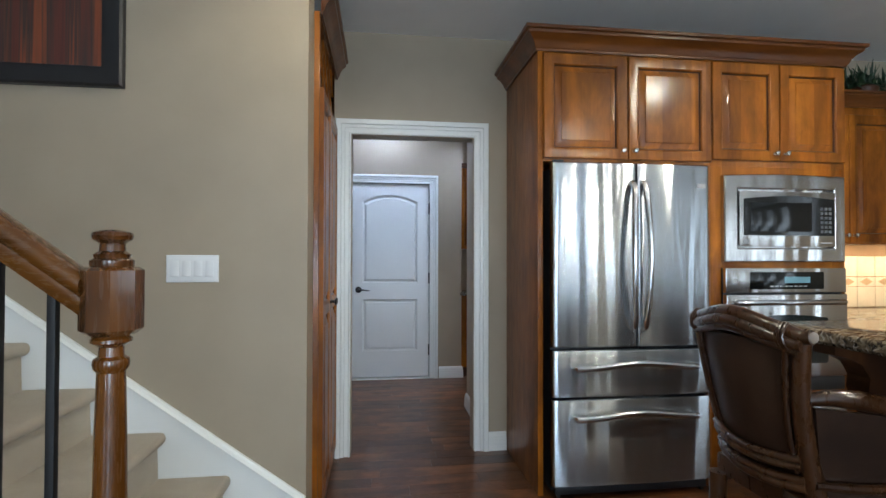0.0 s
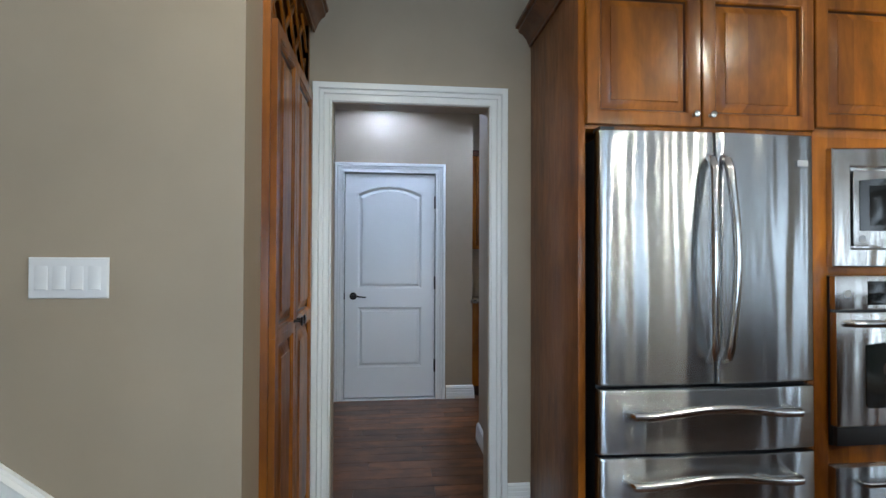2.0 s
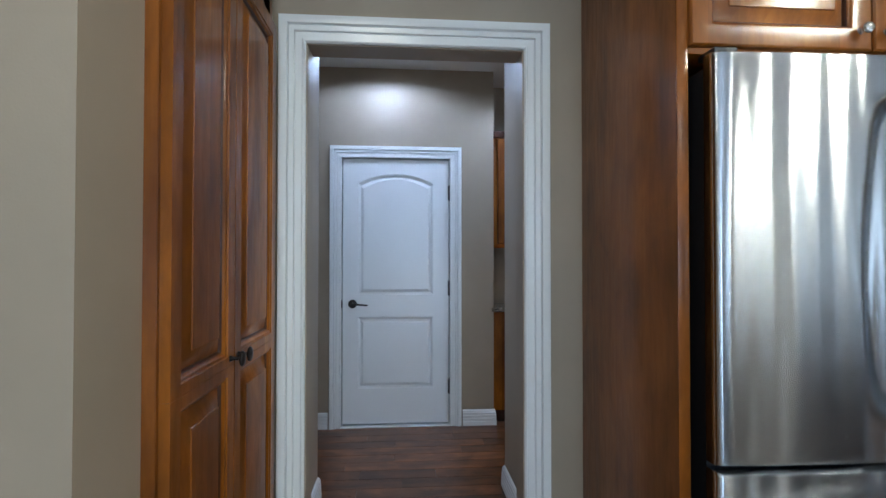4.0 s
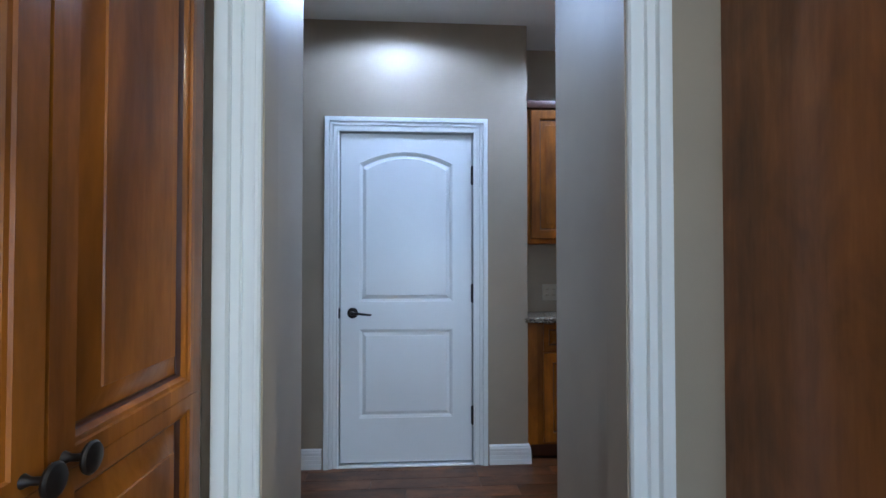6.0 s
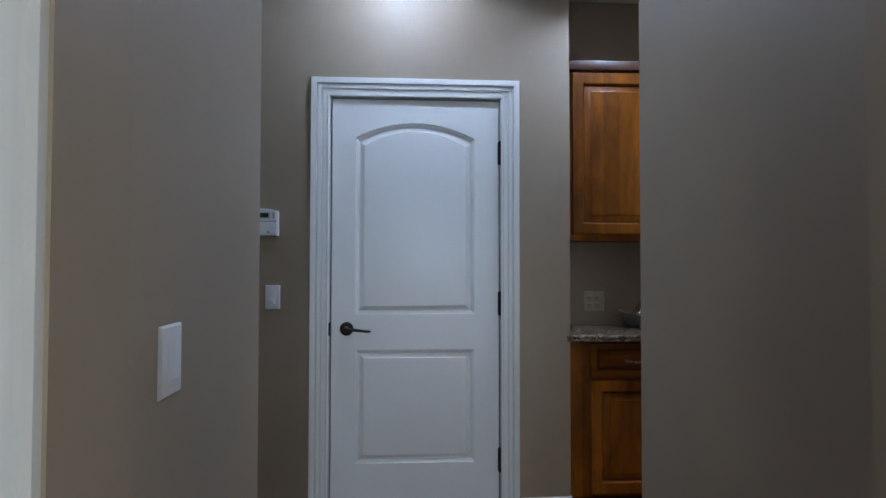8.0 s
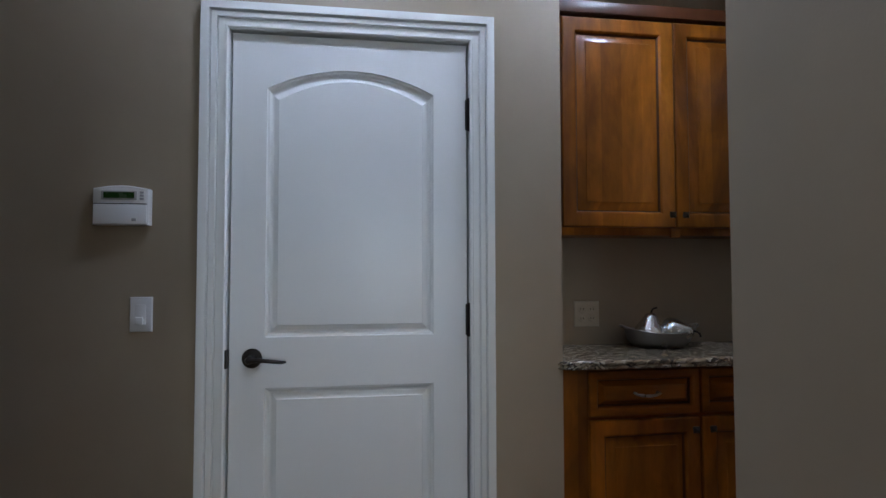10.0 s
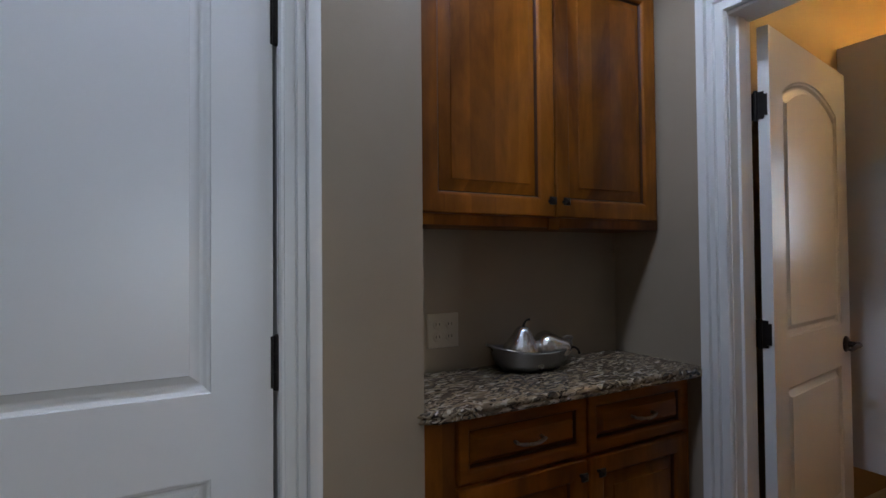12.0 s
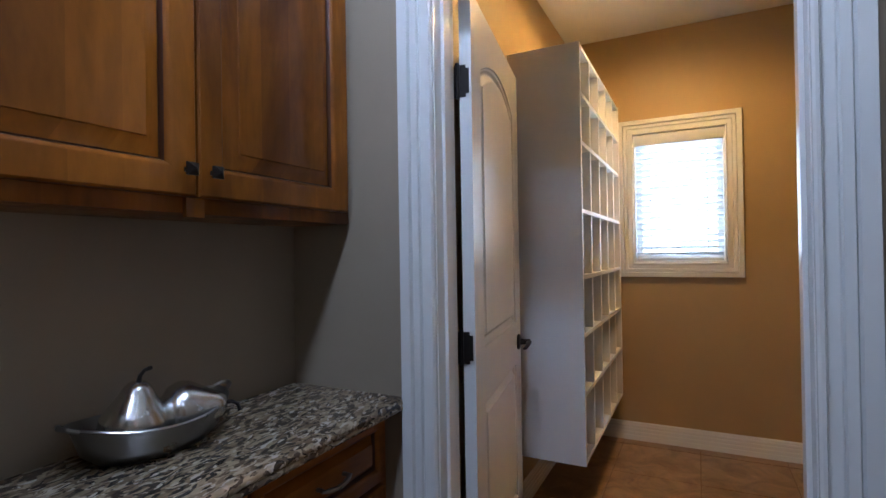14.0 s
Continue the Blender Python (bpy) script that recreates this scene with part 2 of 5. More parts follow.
def canvas_material():
    """An abstract painting in upright bands of rust, black and ochre."""
    m, t, b = nodes("painted_canvas")
    v = coords(t, (9.0, 1.0, 0.25))
    n = noise_of(t, v, 1.3, 4, 0.6, 0.4)
    col = ramp(t, n, [(0.30, (0.016, 0.009, 0.009)), (0.42, (0.10, 0.022, 0.012)), (0.50, (0.035, 0.022, 0.018)), (0.58, (0.22, 0.05, 0.014)), (0.72, (0.09, 0.045, 0.02))])
    t.links.new(col, b.inputs["Base Color"])
    b.inputs["Roughness"].default_value = 0.5
    bump(t, noise_of(t, coords(t), 300, 2), b, 0.2, 0.001)
    return m


def leaf_material():
    m, t, b = nodes("leaf")
    info = t.nodes.new("ShaderNodeNewGeometry")
    t.links.new(ramp(t, info.outputs["Random Per Island"], [(0.0, (0.012, 0.035, 0.016)), (1.0, (0.045, 0.085, 0.035))]), b.inputs["Base Color"])
    b.inputs["Roughness"].default_value = 0.45
    return m


def glass_material():
    m, t, b = nodes("window_glass")
    b.inputs["Transmission Weight"].default_value = 1.0
    b.inputs["Roughness"].default_value = 0.0
    b.inputs["IOR"].default_value = 1.02
    return m


GRANITE, CARPET, LEATHER, CANVAS, LEAF, GLASS = granite_material(), carpet_material(), leather_material(), canvas_material(), leaf_material(), glass_material()
TILE = tile_material("floor_tile", (0.15, 0.085, 0.042), (0.40, 0.25, 0.135), 0.3)
GROUT = paint("grout", (0.24, 0.15, 0.085), 0.9, 200, 0.4)
SPLASH = tile_material("wall_tile", (0.56, 0.48, 0.36), (0.68, 0.60, 0.47), 0.3)
DIAMOND = tile_material("diamond_tile", (0.34, 0.22, 0.12), (0.44, 0.30, 0.17), 0.3)
SUBFLOOR = paint("plank_joint", (0.012, 0.007, 0.005), 0.8, 100, 0.1)
SKYGLOW = glow("bright_sky", (0.86, 0.95, 1.0), 1.6)
BULB = glow("lamp_glass", (0.92, 0.96, 1.0), 9.0)
WARMBULB = glow("warm_lamp_glass", (1.0, 0.72, 0.40), 9.0)

# ---- building helpers ----


def box(bm, x0, x1, y0, y1, z0, z1, bevel=0.0):
    v = [bm.verts.new((x, y, z)) for x in (x0, x1) for y in (y0, y1) for z in (z0, z1)]
    fs = [bm.faces.new([v[i] for i in f]) for f in ((0, 1, 3, 2), (4, 6, 7, 5), (0, 4, 5, 1), (2, 3, 7, 6), (0, 2, 6, 4), (1, 5, 7, 3))]
    if bevel:
        edges = list({e for f in fs for e in f.edges})
        bmesh.ops.bevel(bm, geom=edges, offset=bevel, segments=2, profile=0.6, affect="EDGES")
    return bm


def boxes(*dims, bevel=0.0):
    bm = bmesh.new()
    for d in dims:
        box(bm, *d, bevel=bevel)
    return bm


def strip(bm, loops, close=True, cap_start=False, cap_end=False):
    """Bridges rings of points, one after another."""
    rings = [[bm.verts.new(p) for p in loop] for loop in loops]
    n = len(rings[0])
    for a, b in zip(rings, rings[1:]):
        for i in range(n if close else n - 1):
            j = (i + 1) % n
            bm.faces.new((a[i], a[j], b[j], b[i]))
    if cap_start:
        bm.faces.new(rings[0][::-1])
    if cap_end:
        bm.faces.new(rings[-1])
    return bm


def turned(bm, profile, n=20, axis="z", at=(0, 0, 0), turn=0.0):
    """A turned solid from (radius, height) pairs."""
    loops = []
    for r, h in profile:
        ring = []
        for i in range(n):
            a = 2 * math.pi * i / n + turn
            c, s = r * math.cos(a), r * math.sin(a)
            p = {"z": (c, s, h), "y": (c, h, s), "x": (h, c, s)}[axis]
            ring.append((p[0] + at[0], p[1] + at[1], p[2] + at[2]))
        loops.append(ring)
    return strip(bm, loops, True, True, True)


def sweep(bm, path, profile, put, closed=False):
    """Sweeps a profile of (offset to the left of the path, height) along a flat path with mitred corners; put(u, v, w) places a point."""
    n = len(path)
    loops = []
    for i in range(n):
        p = Vector(path[i])
        before = (p - Vector(path[i - 1])).normalized() if i or closed else None
        after = (Vector(path[(i + 1) % n]) - p).normalized() if i < n - 1 or closed else None
        d0, d1 = before or after, after or before
        n0, n1 = Vector((-d0.y, d0.x)), Vector((-d1.y, d1.x))
        out = (n0 + n1) / (1 + n0.dot(n1))
        loops.append([put(*(p + out * o), w) for o, w in profile])
    if closed:
        loops.append(loops[0])
    return strip(bm, loops, True, not closed, not closed)


def tube(bm, points, radius, n=10, flat=1.0):
    """A round bar along a line of points; radius may be a list."""
    pts = [Vector(p) for p in points]
    rs = radius if isinstance(radius, (list, tuple)) else [radius] * len(pts)
    loops = []
    ref = Vector((0, 0, 1))
    if abs((pts[-1] - pts[0]).normalized().z) > 0.9:
        ref = Vector((1, 0, 0))
    for i, p in enumerate(pts):
        d = (pts[min(i + 1, len(pts) - 1)] - pts[max(i - 1, 0)]).normalized()
        a = d.cross(ref).normalized()
        b = a.cross(d)
        loops.append([p + a * (rs[i] * math.cos(2 * math.pi * k / n)) + b * (rs[i] * flat * math.sin(2 * math.pi * k / n)) for k in range(n)])
    return strip(bm, loops, True, True, True)


def arc(a, b, lift, n=10):
    """Points from a to b, bowed by the vector lift."""
    a, b, lift = Vector(a), Vector(b), Vector(lift)
    return [a.lerp(b, k / n) + lift * math.sin(math.pi * k / n) for k in range(n + 1)]


def mesh_of(name, bm, material, smooth=35):
    bmesh.ops.remove_doubles(bm, verts=bm.verts, dist=1e-5)
    bmesh.ops.recalc_face_normals(bm, faces=bm.faces)
    data = bpy.data.meshes.new(name)
    bm.to_mesh(data)
    bm.free()
    data.materials.append(material)
    if material in (CAB, CABH, SIDE, CROWNW):
        data.materials.append(CABDARK)
    if smooth:
        data.shade_smooth()
        data.set_sharp_from_angle(angle=radians(smooth))
    return data


def part(name, bm, material, parent, label="", m=None, smooth=35):
    ob = new(name, bm if isinstance(bm, bpy.types.Mesh) else mesh_of(name, bm, material, smooth))
    ob.parent = parent
    if m is not None:
        ob.matrix_basis = m
    return tagged(ob, label)


def thing(name, m, label, category, group=""):
    ob = new(name)
    ob.empty_display_size = 0.1
    ob.matrix_basis = m
    return tagged(ob, label, category, group)


def solo(name, bm, material, label, category, m=None, smooth=35, group=""):
    ob = new(name, mesh_of(name, bm, material, smooth))
    if m is not None:
        ob.matrix_basis = m
    return tagged(ob, label, category, group)


def structure(name, bm, material, label, category, smooth=0):
    return tagged(new(name, mesh_of(name, bm, material, smooth)), label, category, kind="structure")


def rect(x0, x1, z0, z1, inset, y):
    return [(x0 + inset, y, z0 + inset), (x1 - inset, y, z0 + inset), (x1 - inset, y, z1 - inset), (x0 + inset, y, z1 - inset)]


def raised_door(x0, x1, z0, z1, front, thick=0.021, stile=0.062, soft=0.004):
    """A cabinet door with a raised panel, its face at y = front, towards -y."""
    bm = bmesh.new()
    loops = [rect(x0, x1, z0, z1, 0, front + thick), rect(x0, x1, z0, z1, 0, front + soft), rect(x0, x1, z0, z1, soft, front),
             rect(x0, x1, z0, z1, stile - 0.010, front), rect(x0, x1, z0, z1, stile - 0.005, front + 0.003), rect(x0, x1, z0, z1, stile, front + 0.009),
             rect(x0, x1, z0, z1, stile + 0.003, front + 0.018), rect(x0, x1, z0, z1, stile + 0.006, front + 0.018), rect(x0, x1, z0, z1, stile + 0.037 * stile / 0.062, front + 0.004), rect(x0, x1, z0, z1, stile + 0.0385 * stile / 0.062, front + 0.0012)]
    strip(bm, loops, True, True, True)
    bm.faces.ensure_lookup_table()
    for f in bm.faces[20:28]:
        f.material_index = 1
    return bm


def knob(parent, x, y, z, material, square=False):
    bm = bmesh.new()
    if square:
        turned(bm, [(0.006, 0.0), (0.006, -0.012), (0.017, -0.016), (0.017, -0.021), (0.002, -0.030)], 4, "y", (x, y, z), math.pi / 4)
    else:
        turned(bm, [(0.009, 0.0), (0.006, -0.004), (0.005, -0.012), (0.012, -0.017), (0.0145, -0.022), (0.012, -0.027), (0.004, -0.030)], 14, "y", (x, y, z))
    return part("knob", bm, material, parent)


CASING = [(0.0, 0.0), (0.0, 0.010), (0.005, 0.016), (0.011, 0.016), (0.014, 0.007), (0.036, 0.009), (0.040, 0.005), (0.042, 0.017), (0.059, 0.019), (0.063, 0.011), (0.066, 0.026), (0.085, 0.029), (0.094, 0.027), (0.097, 0.020), (0.097, 0.0)]
BASE = [(0.0, 0.0), (0.019, 0.0), (0.019, 0.030), (0.0165, 0.033), (0.018, 0.036), (0.018, 0.055), (0.0155, 0.058), (0.017, 0.061), (0.017, 0.079), (0.0145, 0.082), (0.0155, 0.085), (0.0145, 0.099), (0.011, 0.103), (0.011, 0.110), (0.005, 0.118), (0.0, 0.120)]
CROWN = [(0.0, 0.0), (0.012, 0.0), (0.014, 0.016), (0.022, 0.024), (0.030, 0.050), (0.052, 0.082), (0.072, 0.096), (0.080, 0.104), (0.082, 0.122), (0.098, 0.128), (0.100, 0.150), (0.0, 0.150)]


def casing(name, x0, x1, z1, m, label, square=False, z0=0.0, wide=1.0):
    """Moulded trim round an opening; local x along the wall, -y out of it."""
    bm = bmesh.new()
    if square:
        path, closed = [(x0, z0), (x0, z1), (x1, z1), (x1, z0)], True
    else:
        path, closed = [(x0, z0), (x0, z1), (x1, z1), (x1, z0)], False
    sweep(bm, path, [(o * wide, w) for o, w in CASING], lambda u, v, w: (u, -w, v), closed)
    ob = structure(name, bm, TRIM, label, "door trim", 30)
    ob.matrix_basis = m
    return ob


def baseboard(path):
    """Stepped baseboard along a path on plan, with the room on its left."""
    bm = bmesh.new()
    sweep(bm, path, BASE, lambda u, v, w: (u, v, w))
    return structure("baseboard", bm, TRIM, "white painted stepped wooden baseboard along the wall", "baseboard", 25)


H = 2.745  # ceiling height

# ---- structure ----
def wall(name, *dims, label="smooth beige painted drywall", material=None):
    return structure(name, boxes(*dims), material or WALL, label, "wall")


wall("wall_stair", (-4.0, -0.225, 2.095, 2.288, 0, H), label="beige painted wall beside the carpeted stairs")
wall("wall_pantry_back", (-1.0, -0.88, 2.288, 3.30, 0, H), (-0.88, -0.222, 3.100, 3.185, 0, H))
OX0, OX1, OZ = -0.096, 0.702, 2.072  # the cased opening to the hall
wall("wall_doorway", (-0.88, OX0, 3.185, 3.30, 0, H), (OX0, OX1, 3.185, 3.30, OZ, H), (OX1, 4.9, 3.185, 3.30, 0, H), label="beige painted wall round a white cased opening")
wall("wall_hall_left", (-0.32, -0.20, 3.30, 4.075, 0, H), (-1.8, -0.32, 3.955, 4.075, 0, H), label="beige painted hall wall with a light switch")
wall("wall_hall_right", (0.829, 0.95, 3.30, 4.152, 0, H), (0.95, 2.0, 4.03, 4.152, 0, H), label="beige painted hall wall with an outer corner")
DX0, DX1 = -0.222, 0.622
wall("wall_far_door", (-1.8, DX0, 5.205, 5.33, 0, H), (DX0, DX1, 5.205, 5.33, 2.063, H), (DX1, 0.955, 5.205, 5.33, 0, H), (0.83, 0.955, 5.33, 5.70, 0, H), label="beige painted wall round a white panelled door")
wall("wall_niche_back", (0.955, 2.0, 5.575, 5.70, 0, H), label="beige painted back wall of a cabinet niche in shade")
MY0, MY1, MZ = 4.282, 5.088, 2.066
wall("wall_mudroom_door", (2.0, 2.12, 3.30, MY0, 0, H), (2.0, 2.12, MY0, MY1, MZ, H), (2.0, 2.12, MY1, 5.70, 0, H), label="beige painted wall with the doorway to the mudroom")
wall("wall_mudroom_left", (2.12, 4.6, 5.29, 5.41, 0, H), material=MUD, label="beige mudroom wall behind the cubby shelves, warm lamplight in its colour")
WY0, WY1, WZ0, WZ1 = 4.318, 4.862, 1.198, 2.060
wall("wall_mudroom_window", (4.48, 4.6, 3.30, WY0, 0, H), (4.48, 4.6, WY1, 5.29, 0, H), (4.48, 4.6, WY0, WY1, 0, WZ0), (4.48, 4.6, WY0, WY1, WZ1, H), material=MUD, label="tan painted mudroom wall round a small window")
wall("wall_hall_end", (-1.92, -1.8, 3.955, 5.33, 0, H))
wall("wall_behind_door", (-0.6, 0.955, 5.70, 5.8, 0, H))
dims, last = [], -4.5
for a, b in EAST:
    dims += [(4.9, 5.02, last, a, 0, H), (4.9, 5.02, a, b, 0, 0.08), (4.9, 5.02, a, b, 2.4, H)]
    last = b
wall("wall_kitchen_right", *dims, (4.9, 5.02, last, 3.30, 0, H))
WINS = ((-2.35, -0.85), (-0.05, 1.45), (2.25, 3.75))
dims, last = [], -4.0
for a, b in WINS:
    dims += [(last, a, -4.62, -4.5, 0, H), (a, b, -4.62, -4.5, 0, 0.08), (a, b, -4.62, -4.5, 2.35, H)]
    last = b
wall("wall_kitchen_back", *dims, (last, 5.02, -4.62, -4.5, 0, H))
wall("wall_kitchen_left", (-4.12, -4.0, -4.62, 2.28, 0, H))
structure("ceiling", boxes((-4.12, 5.02, -4.62, 5.9, H, H + 0.1)), CEIL, "pale grey lightly textured painted ceiling", "ceiling")
structure("floor_base", boxes((-4.12, 2.06, -4.62, 5.9, -0.12, -0.012), (2.06, 5.02, -4.62, 3.24, -0.12, -0.012)), SUBFLOOR, "dark joint layer under the hardwood planks", "floor")
structure("mudroom_floor_base", boxes((2.06, 5.02, 3.24, 5.9, -0.12, -0.008)), GROUT, "brown grout bed of the tiled mudroom floor", "floor")
structure("ground", boxes((-60, 60, -60, 60, -0.5, -0.3)), paint("lawn", (0.06, 0.09, 0.04), 0.9, 30, 0.3), "green lawn round the house", "ground")
for m, s in ((pose(8.5, 5.6, 2.0, 90, 0, 90), 4), (pose(0.5, -11.0, 2.5, 90, 0, 0), 13), (pose(10.5, -1.7, 2.5, 90, 0, 90), 5)):
    bm = bmesh.new()
    strip(bm, [[(-s, -2.4, 0), (s, -2.4, 0)], [(-s, 6, 0), (s, 6, 0)]], close=False)
    structure("backdrop", bm, SKYGLOW, "bright overcast sky beyond a window", "sky").matrix_basis = m

casing("trim_kitchen_opening", OX0 - 0.004, OX1 + 0.004, OZ + 0.004, pose(0, 3.185, 0), "white moulded casing round the opening to the hall")
casing("trim_far_door", DX0 + 0.009, DX1 - 0.009, 2.053, pose(0, 5.205, 0), "white moulded casing round the far door", wide=0.92)
casing("trim_mudroom_door", 0.0, MY1 - MY0, MZ, pose(2.0, MY1, 0, 0, 0, -90), "white moulded casing round the mudroom doorway")
casing("trim_mudroom_window", 0.0, WY1 - WY0, WZ1, pose(4.48, WY1, 0, 0, 0, -90), "cream moulded casing round the mudroom window", True, WZ0)
# door jambs
structure("jamb_far_door", boxes((DX0, DX0 + 0.010, 5.206, 5.33, 0, 2.063), (DX1 - 0.010, DX1, 5.206, 5.33, 0, 2.063), (DX0 + 0.010, DX1 - 0.010, 5.206, 5.33, 2.053, 2.063)), TRIM, "white painted jamb of the far door", "door jamb")
structure("threshold", boxes((DX0 + 0.01, DX1 - 0.01, 5.19, 5.33, 0.0, 0.011), bevel=0.004), TRIM, "white threshold under the far door", "threshold")
structure("jamb_mudroom_door", boxes((2.001, 2.119, MY1 - 0.003, MY1 + 0.010, 0, MZ), (2.001, 2.119, MY0 - 0.010, MY0 + 0.003, 0, MZ), (2.001, 2.119, MY0 + 0.003, MY1 - 0.003, MZ - 0.010, MZ)), TRIM, "white painted jamb of the mudroom doorway", "door jamb")
structure("door_stop", boxes((2.040, 2.080, MY1 - 0.013, MY1 - 0.003, 0, MZ - 0.010), (2.040, 2.080, MY0 + 0.003, MY0 + 0.013, 0, MZ - 0.010), bevel=0.002), TRIM, "white stop strip of the mudroom doorway", "door jamb")
baseboard([(DX0 - 0.09, 5.205), (-1.8, 5.205)])
baseboard([(0.955, 5.235), (0.955, 5.205), (DX1 + 0.09, 5.205)])
baseboard([(0.829, 3.302), (0.829, 4.152), (1.90, 4.152)])
baseboard([(-1.8, 4.075), (-0.20, 4.075), (-0.20, 3.302)])
baseboard([(0.925, 3.185), (OX1 + 0.101, 3.185)])
baseboard([(4.48, 3.32), (4.48, 5.28)])
baseboard([(4.47, 5.29), (2.14, 5.29)])

# ---- doors ----
def panel_door(name, m, w, h, label, hinge_right, hinges, lever_x, lever_z, arm, back_lever=False):
    """A two-panel interior door with an arched upper panel; front at y = 0, thickness towards +y."""
    door = thing(name, m, label, "door")
    a, b = 0.114, w - 0.120
    lo0, lo1, up0, spring, rise = 0.268, 0.809, 0.980, 1.833, 0.073
    bm = bmesh.new()
    n = 18
    arch = [(a + (b - a) * k / n, spring + rise * (1 - (2 * k / n - 1) ** 2)) for k in range(n + 1)]

    def quad(x0, x1, z0, z1):
        bm.faces.new([bm.verts.new(p) for p in ((x0, 0, z0), (x1, 0, z0), (x1, 0, z1), (x0, 0, z1))])

    quad(0, a, 0, h), quad(b, w, 0, h), quad(a, b, 0, lo0), quad(a, b, lo1, up0)
    for (xa, za), (xb, zb) in zip(arch, arch[1:]):
        bm.faces.new([bm.verts.new(p) for p in ((xa, 0, za), (xb, 0, zb), (xb, 0, h), (xa, 0, h))])
    steps = [(0, 0), (0.002, 0.005), (0.008, 0.0075), (0.014, 0.0150), (0.017, 0.0165), (0.021, 0.0165), (0.038, 0.0045), (0.0395, 0.0012), (0.043, 0.0010)]
    strip(bm, [rect(a, b, lo0, lo1, d, y) for d, y in steps], True, False, True)
    loops = []
    for d, y in steps:
        top = [(a + d + (b - a - 2 * d) * k / n, y, spring - d + rise * (1 - (2 * k / n - 1) ** 2)) for k in range(n, -1, -1)]
        loops.append([(a + d, y, up0 + d), (b - d, y, up0 + d)] + top)
    strip(bm, loops, True, False, True)
    for face in (((0, 0, 0), (0, 0, h), (0, 0.035, h), (0, 0.035, 0)), ((w, 0, 0), (w, 0.035, 0), (w, 0.035, h), (w, 0, h)), ((0, 0, h), (w, 0, h), (w, 0.035, h), (0, 0.035, h)), ((0, 0, 0), (0, 0.035, 0), (w, 0.035, 0), (w, 0, 0)), ((0, 0.035, 0), (0, 0.035, h), (w, 0.035, h), (w, 0.035, 0))):
        bm.faces.new([bm.verts.new(p) for p in face])
    part("slab", bm, DOORP, door, smooth=16)
    handle = bmesh.new()
    turned(handle, [(0.033, 0.0), (0.033, -0.005), (0.028, -0.009), (0.013, -0.012), (0.011, -0.040), (0.013, -0.046), (0.010, -0.052)], 24, "y", (lever_x, 0, lever_z))
    handle = part("handle", handle, BRONZE, door, "dark bronze lever handle with a round rose")
    bar = bmesh.new()
    tube(bar, [(lever_x, -0.046, lever_z), (lever_x + arm * 0.03, -0.050, lever_z + 0.001), (lever_x + arm * 0.07, -0.049, lever_z - 0.004), (lever_x + arm * 0.105, -0.046, lever_z - 0.008), (lever_x + arm * 0.118, -0.043, lever_z - 0.007)], [0.012, 0.0105, 0.009, 0.008, 0.005], 12, 0.75)
    part("lever", bar, BRONZE, handle)
    return door


def butt_hinge(door, x, z):
    bm = bmesh.new()
    turned(bm, [(0.003, -0.060), (0.0085, -0.057), (0.0085, -0.020), (0.0075, -0.019), (0.0085, -0.018), (0.0085, 0.018), (0.0075, 0.019), (0.0085, 0.02), (0.0085, 0.057), (0.003, 0.060)], 12, "z", (x, -0.007, z))
    box(bm, x - 0.012, x - 0.002, -0.0015, 0.002, z - 0.055, z + 0.055)
    part("hinge", bm, BRONZE, door)


far = panel_door("door_1", pose(-0.204, 5.214, 0.026), 0.808, 2.019, "white two-panel arched interior door, closed, with a bronze lever", True, (), 0.074, 0.911, 1)
for z in (1.765, 1.030, 0.276):
    butt_hinge(far, 0.815, z)
bm = boxes((-0.013, -0.002, -0.020, 0.006, 0.880, 0.942), bevel=0.003)
part("strike_plate", bm, BRONZE, far)

mud = panel_door("door_2", pose(2.158, 5.048, 0.012, 0, 0, 9.2), 0.806, 2.03, "white two-panel arched interior door standing open into the mudroom", False, (), 0.738, 0.892, -1)
for z in (1.765, 1.000, 0.25):
    bm = bmesh.new()
    box(bm, -0.004, -0.001, 0.006, 0.066, z - 0.046, z + 0.046)
    bmesh.ops.bevel(bm, geom=[e for e in bm.edges if abs(e.verts[0].co.x - e.verts[1].co.x) > 0.001 and e.verts[0].co.y < 0.03], offset=0.010, segments=4, affect="EDGES")
    leaf = part("hinge", bm, BRONZE, mud, "dark bronze butt hinge")
    bm = bmesh.new()
    turned(bm, [(0.004, -0.052), (0.0065, -0.050), (0.0065, 0.050), (0.004, 0.052)], 10, "z", (-0.006, 0.040, z))
    part("knuckle", bm, BRONZE, leaf)


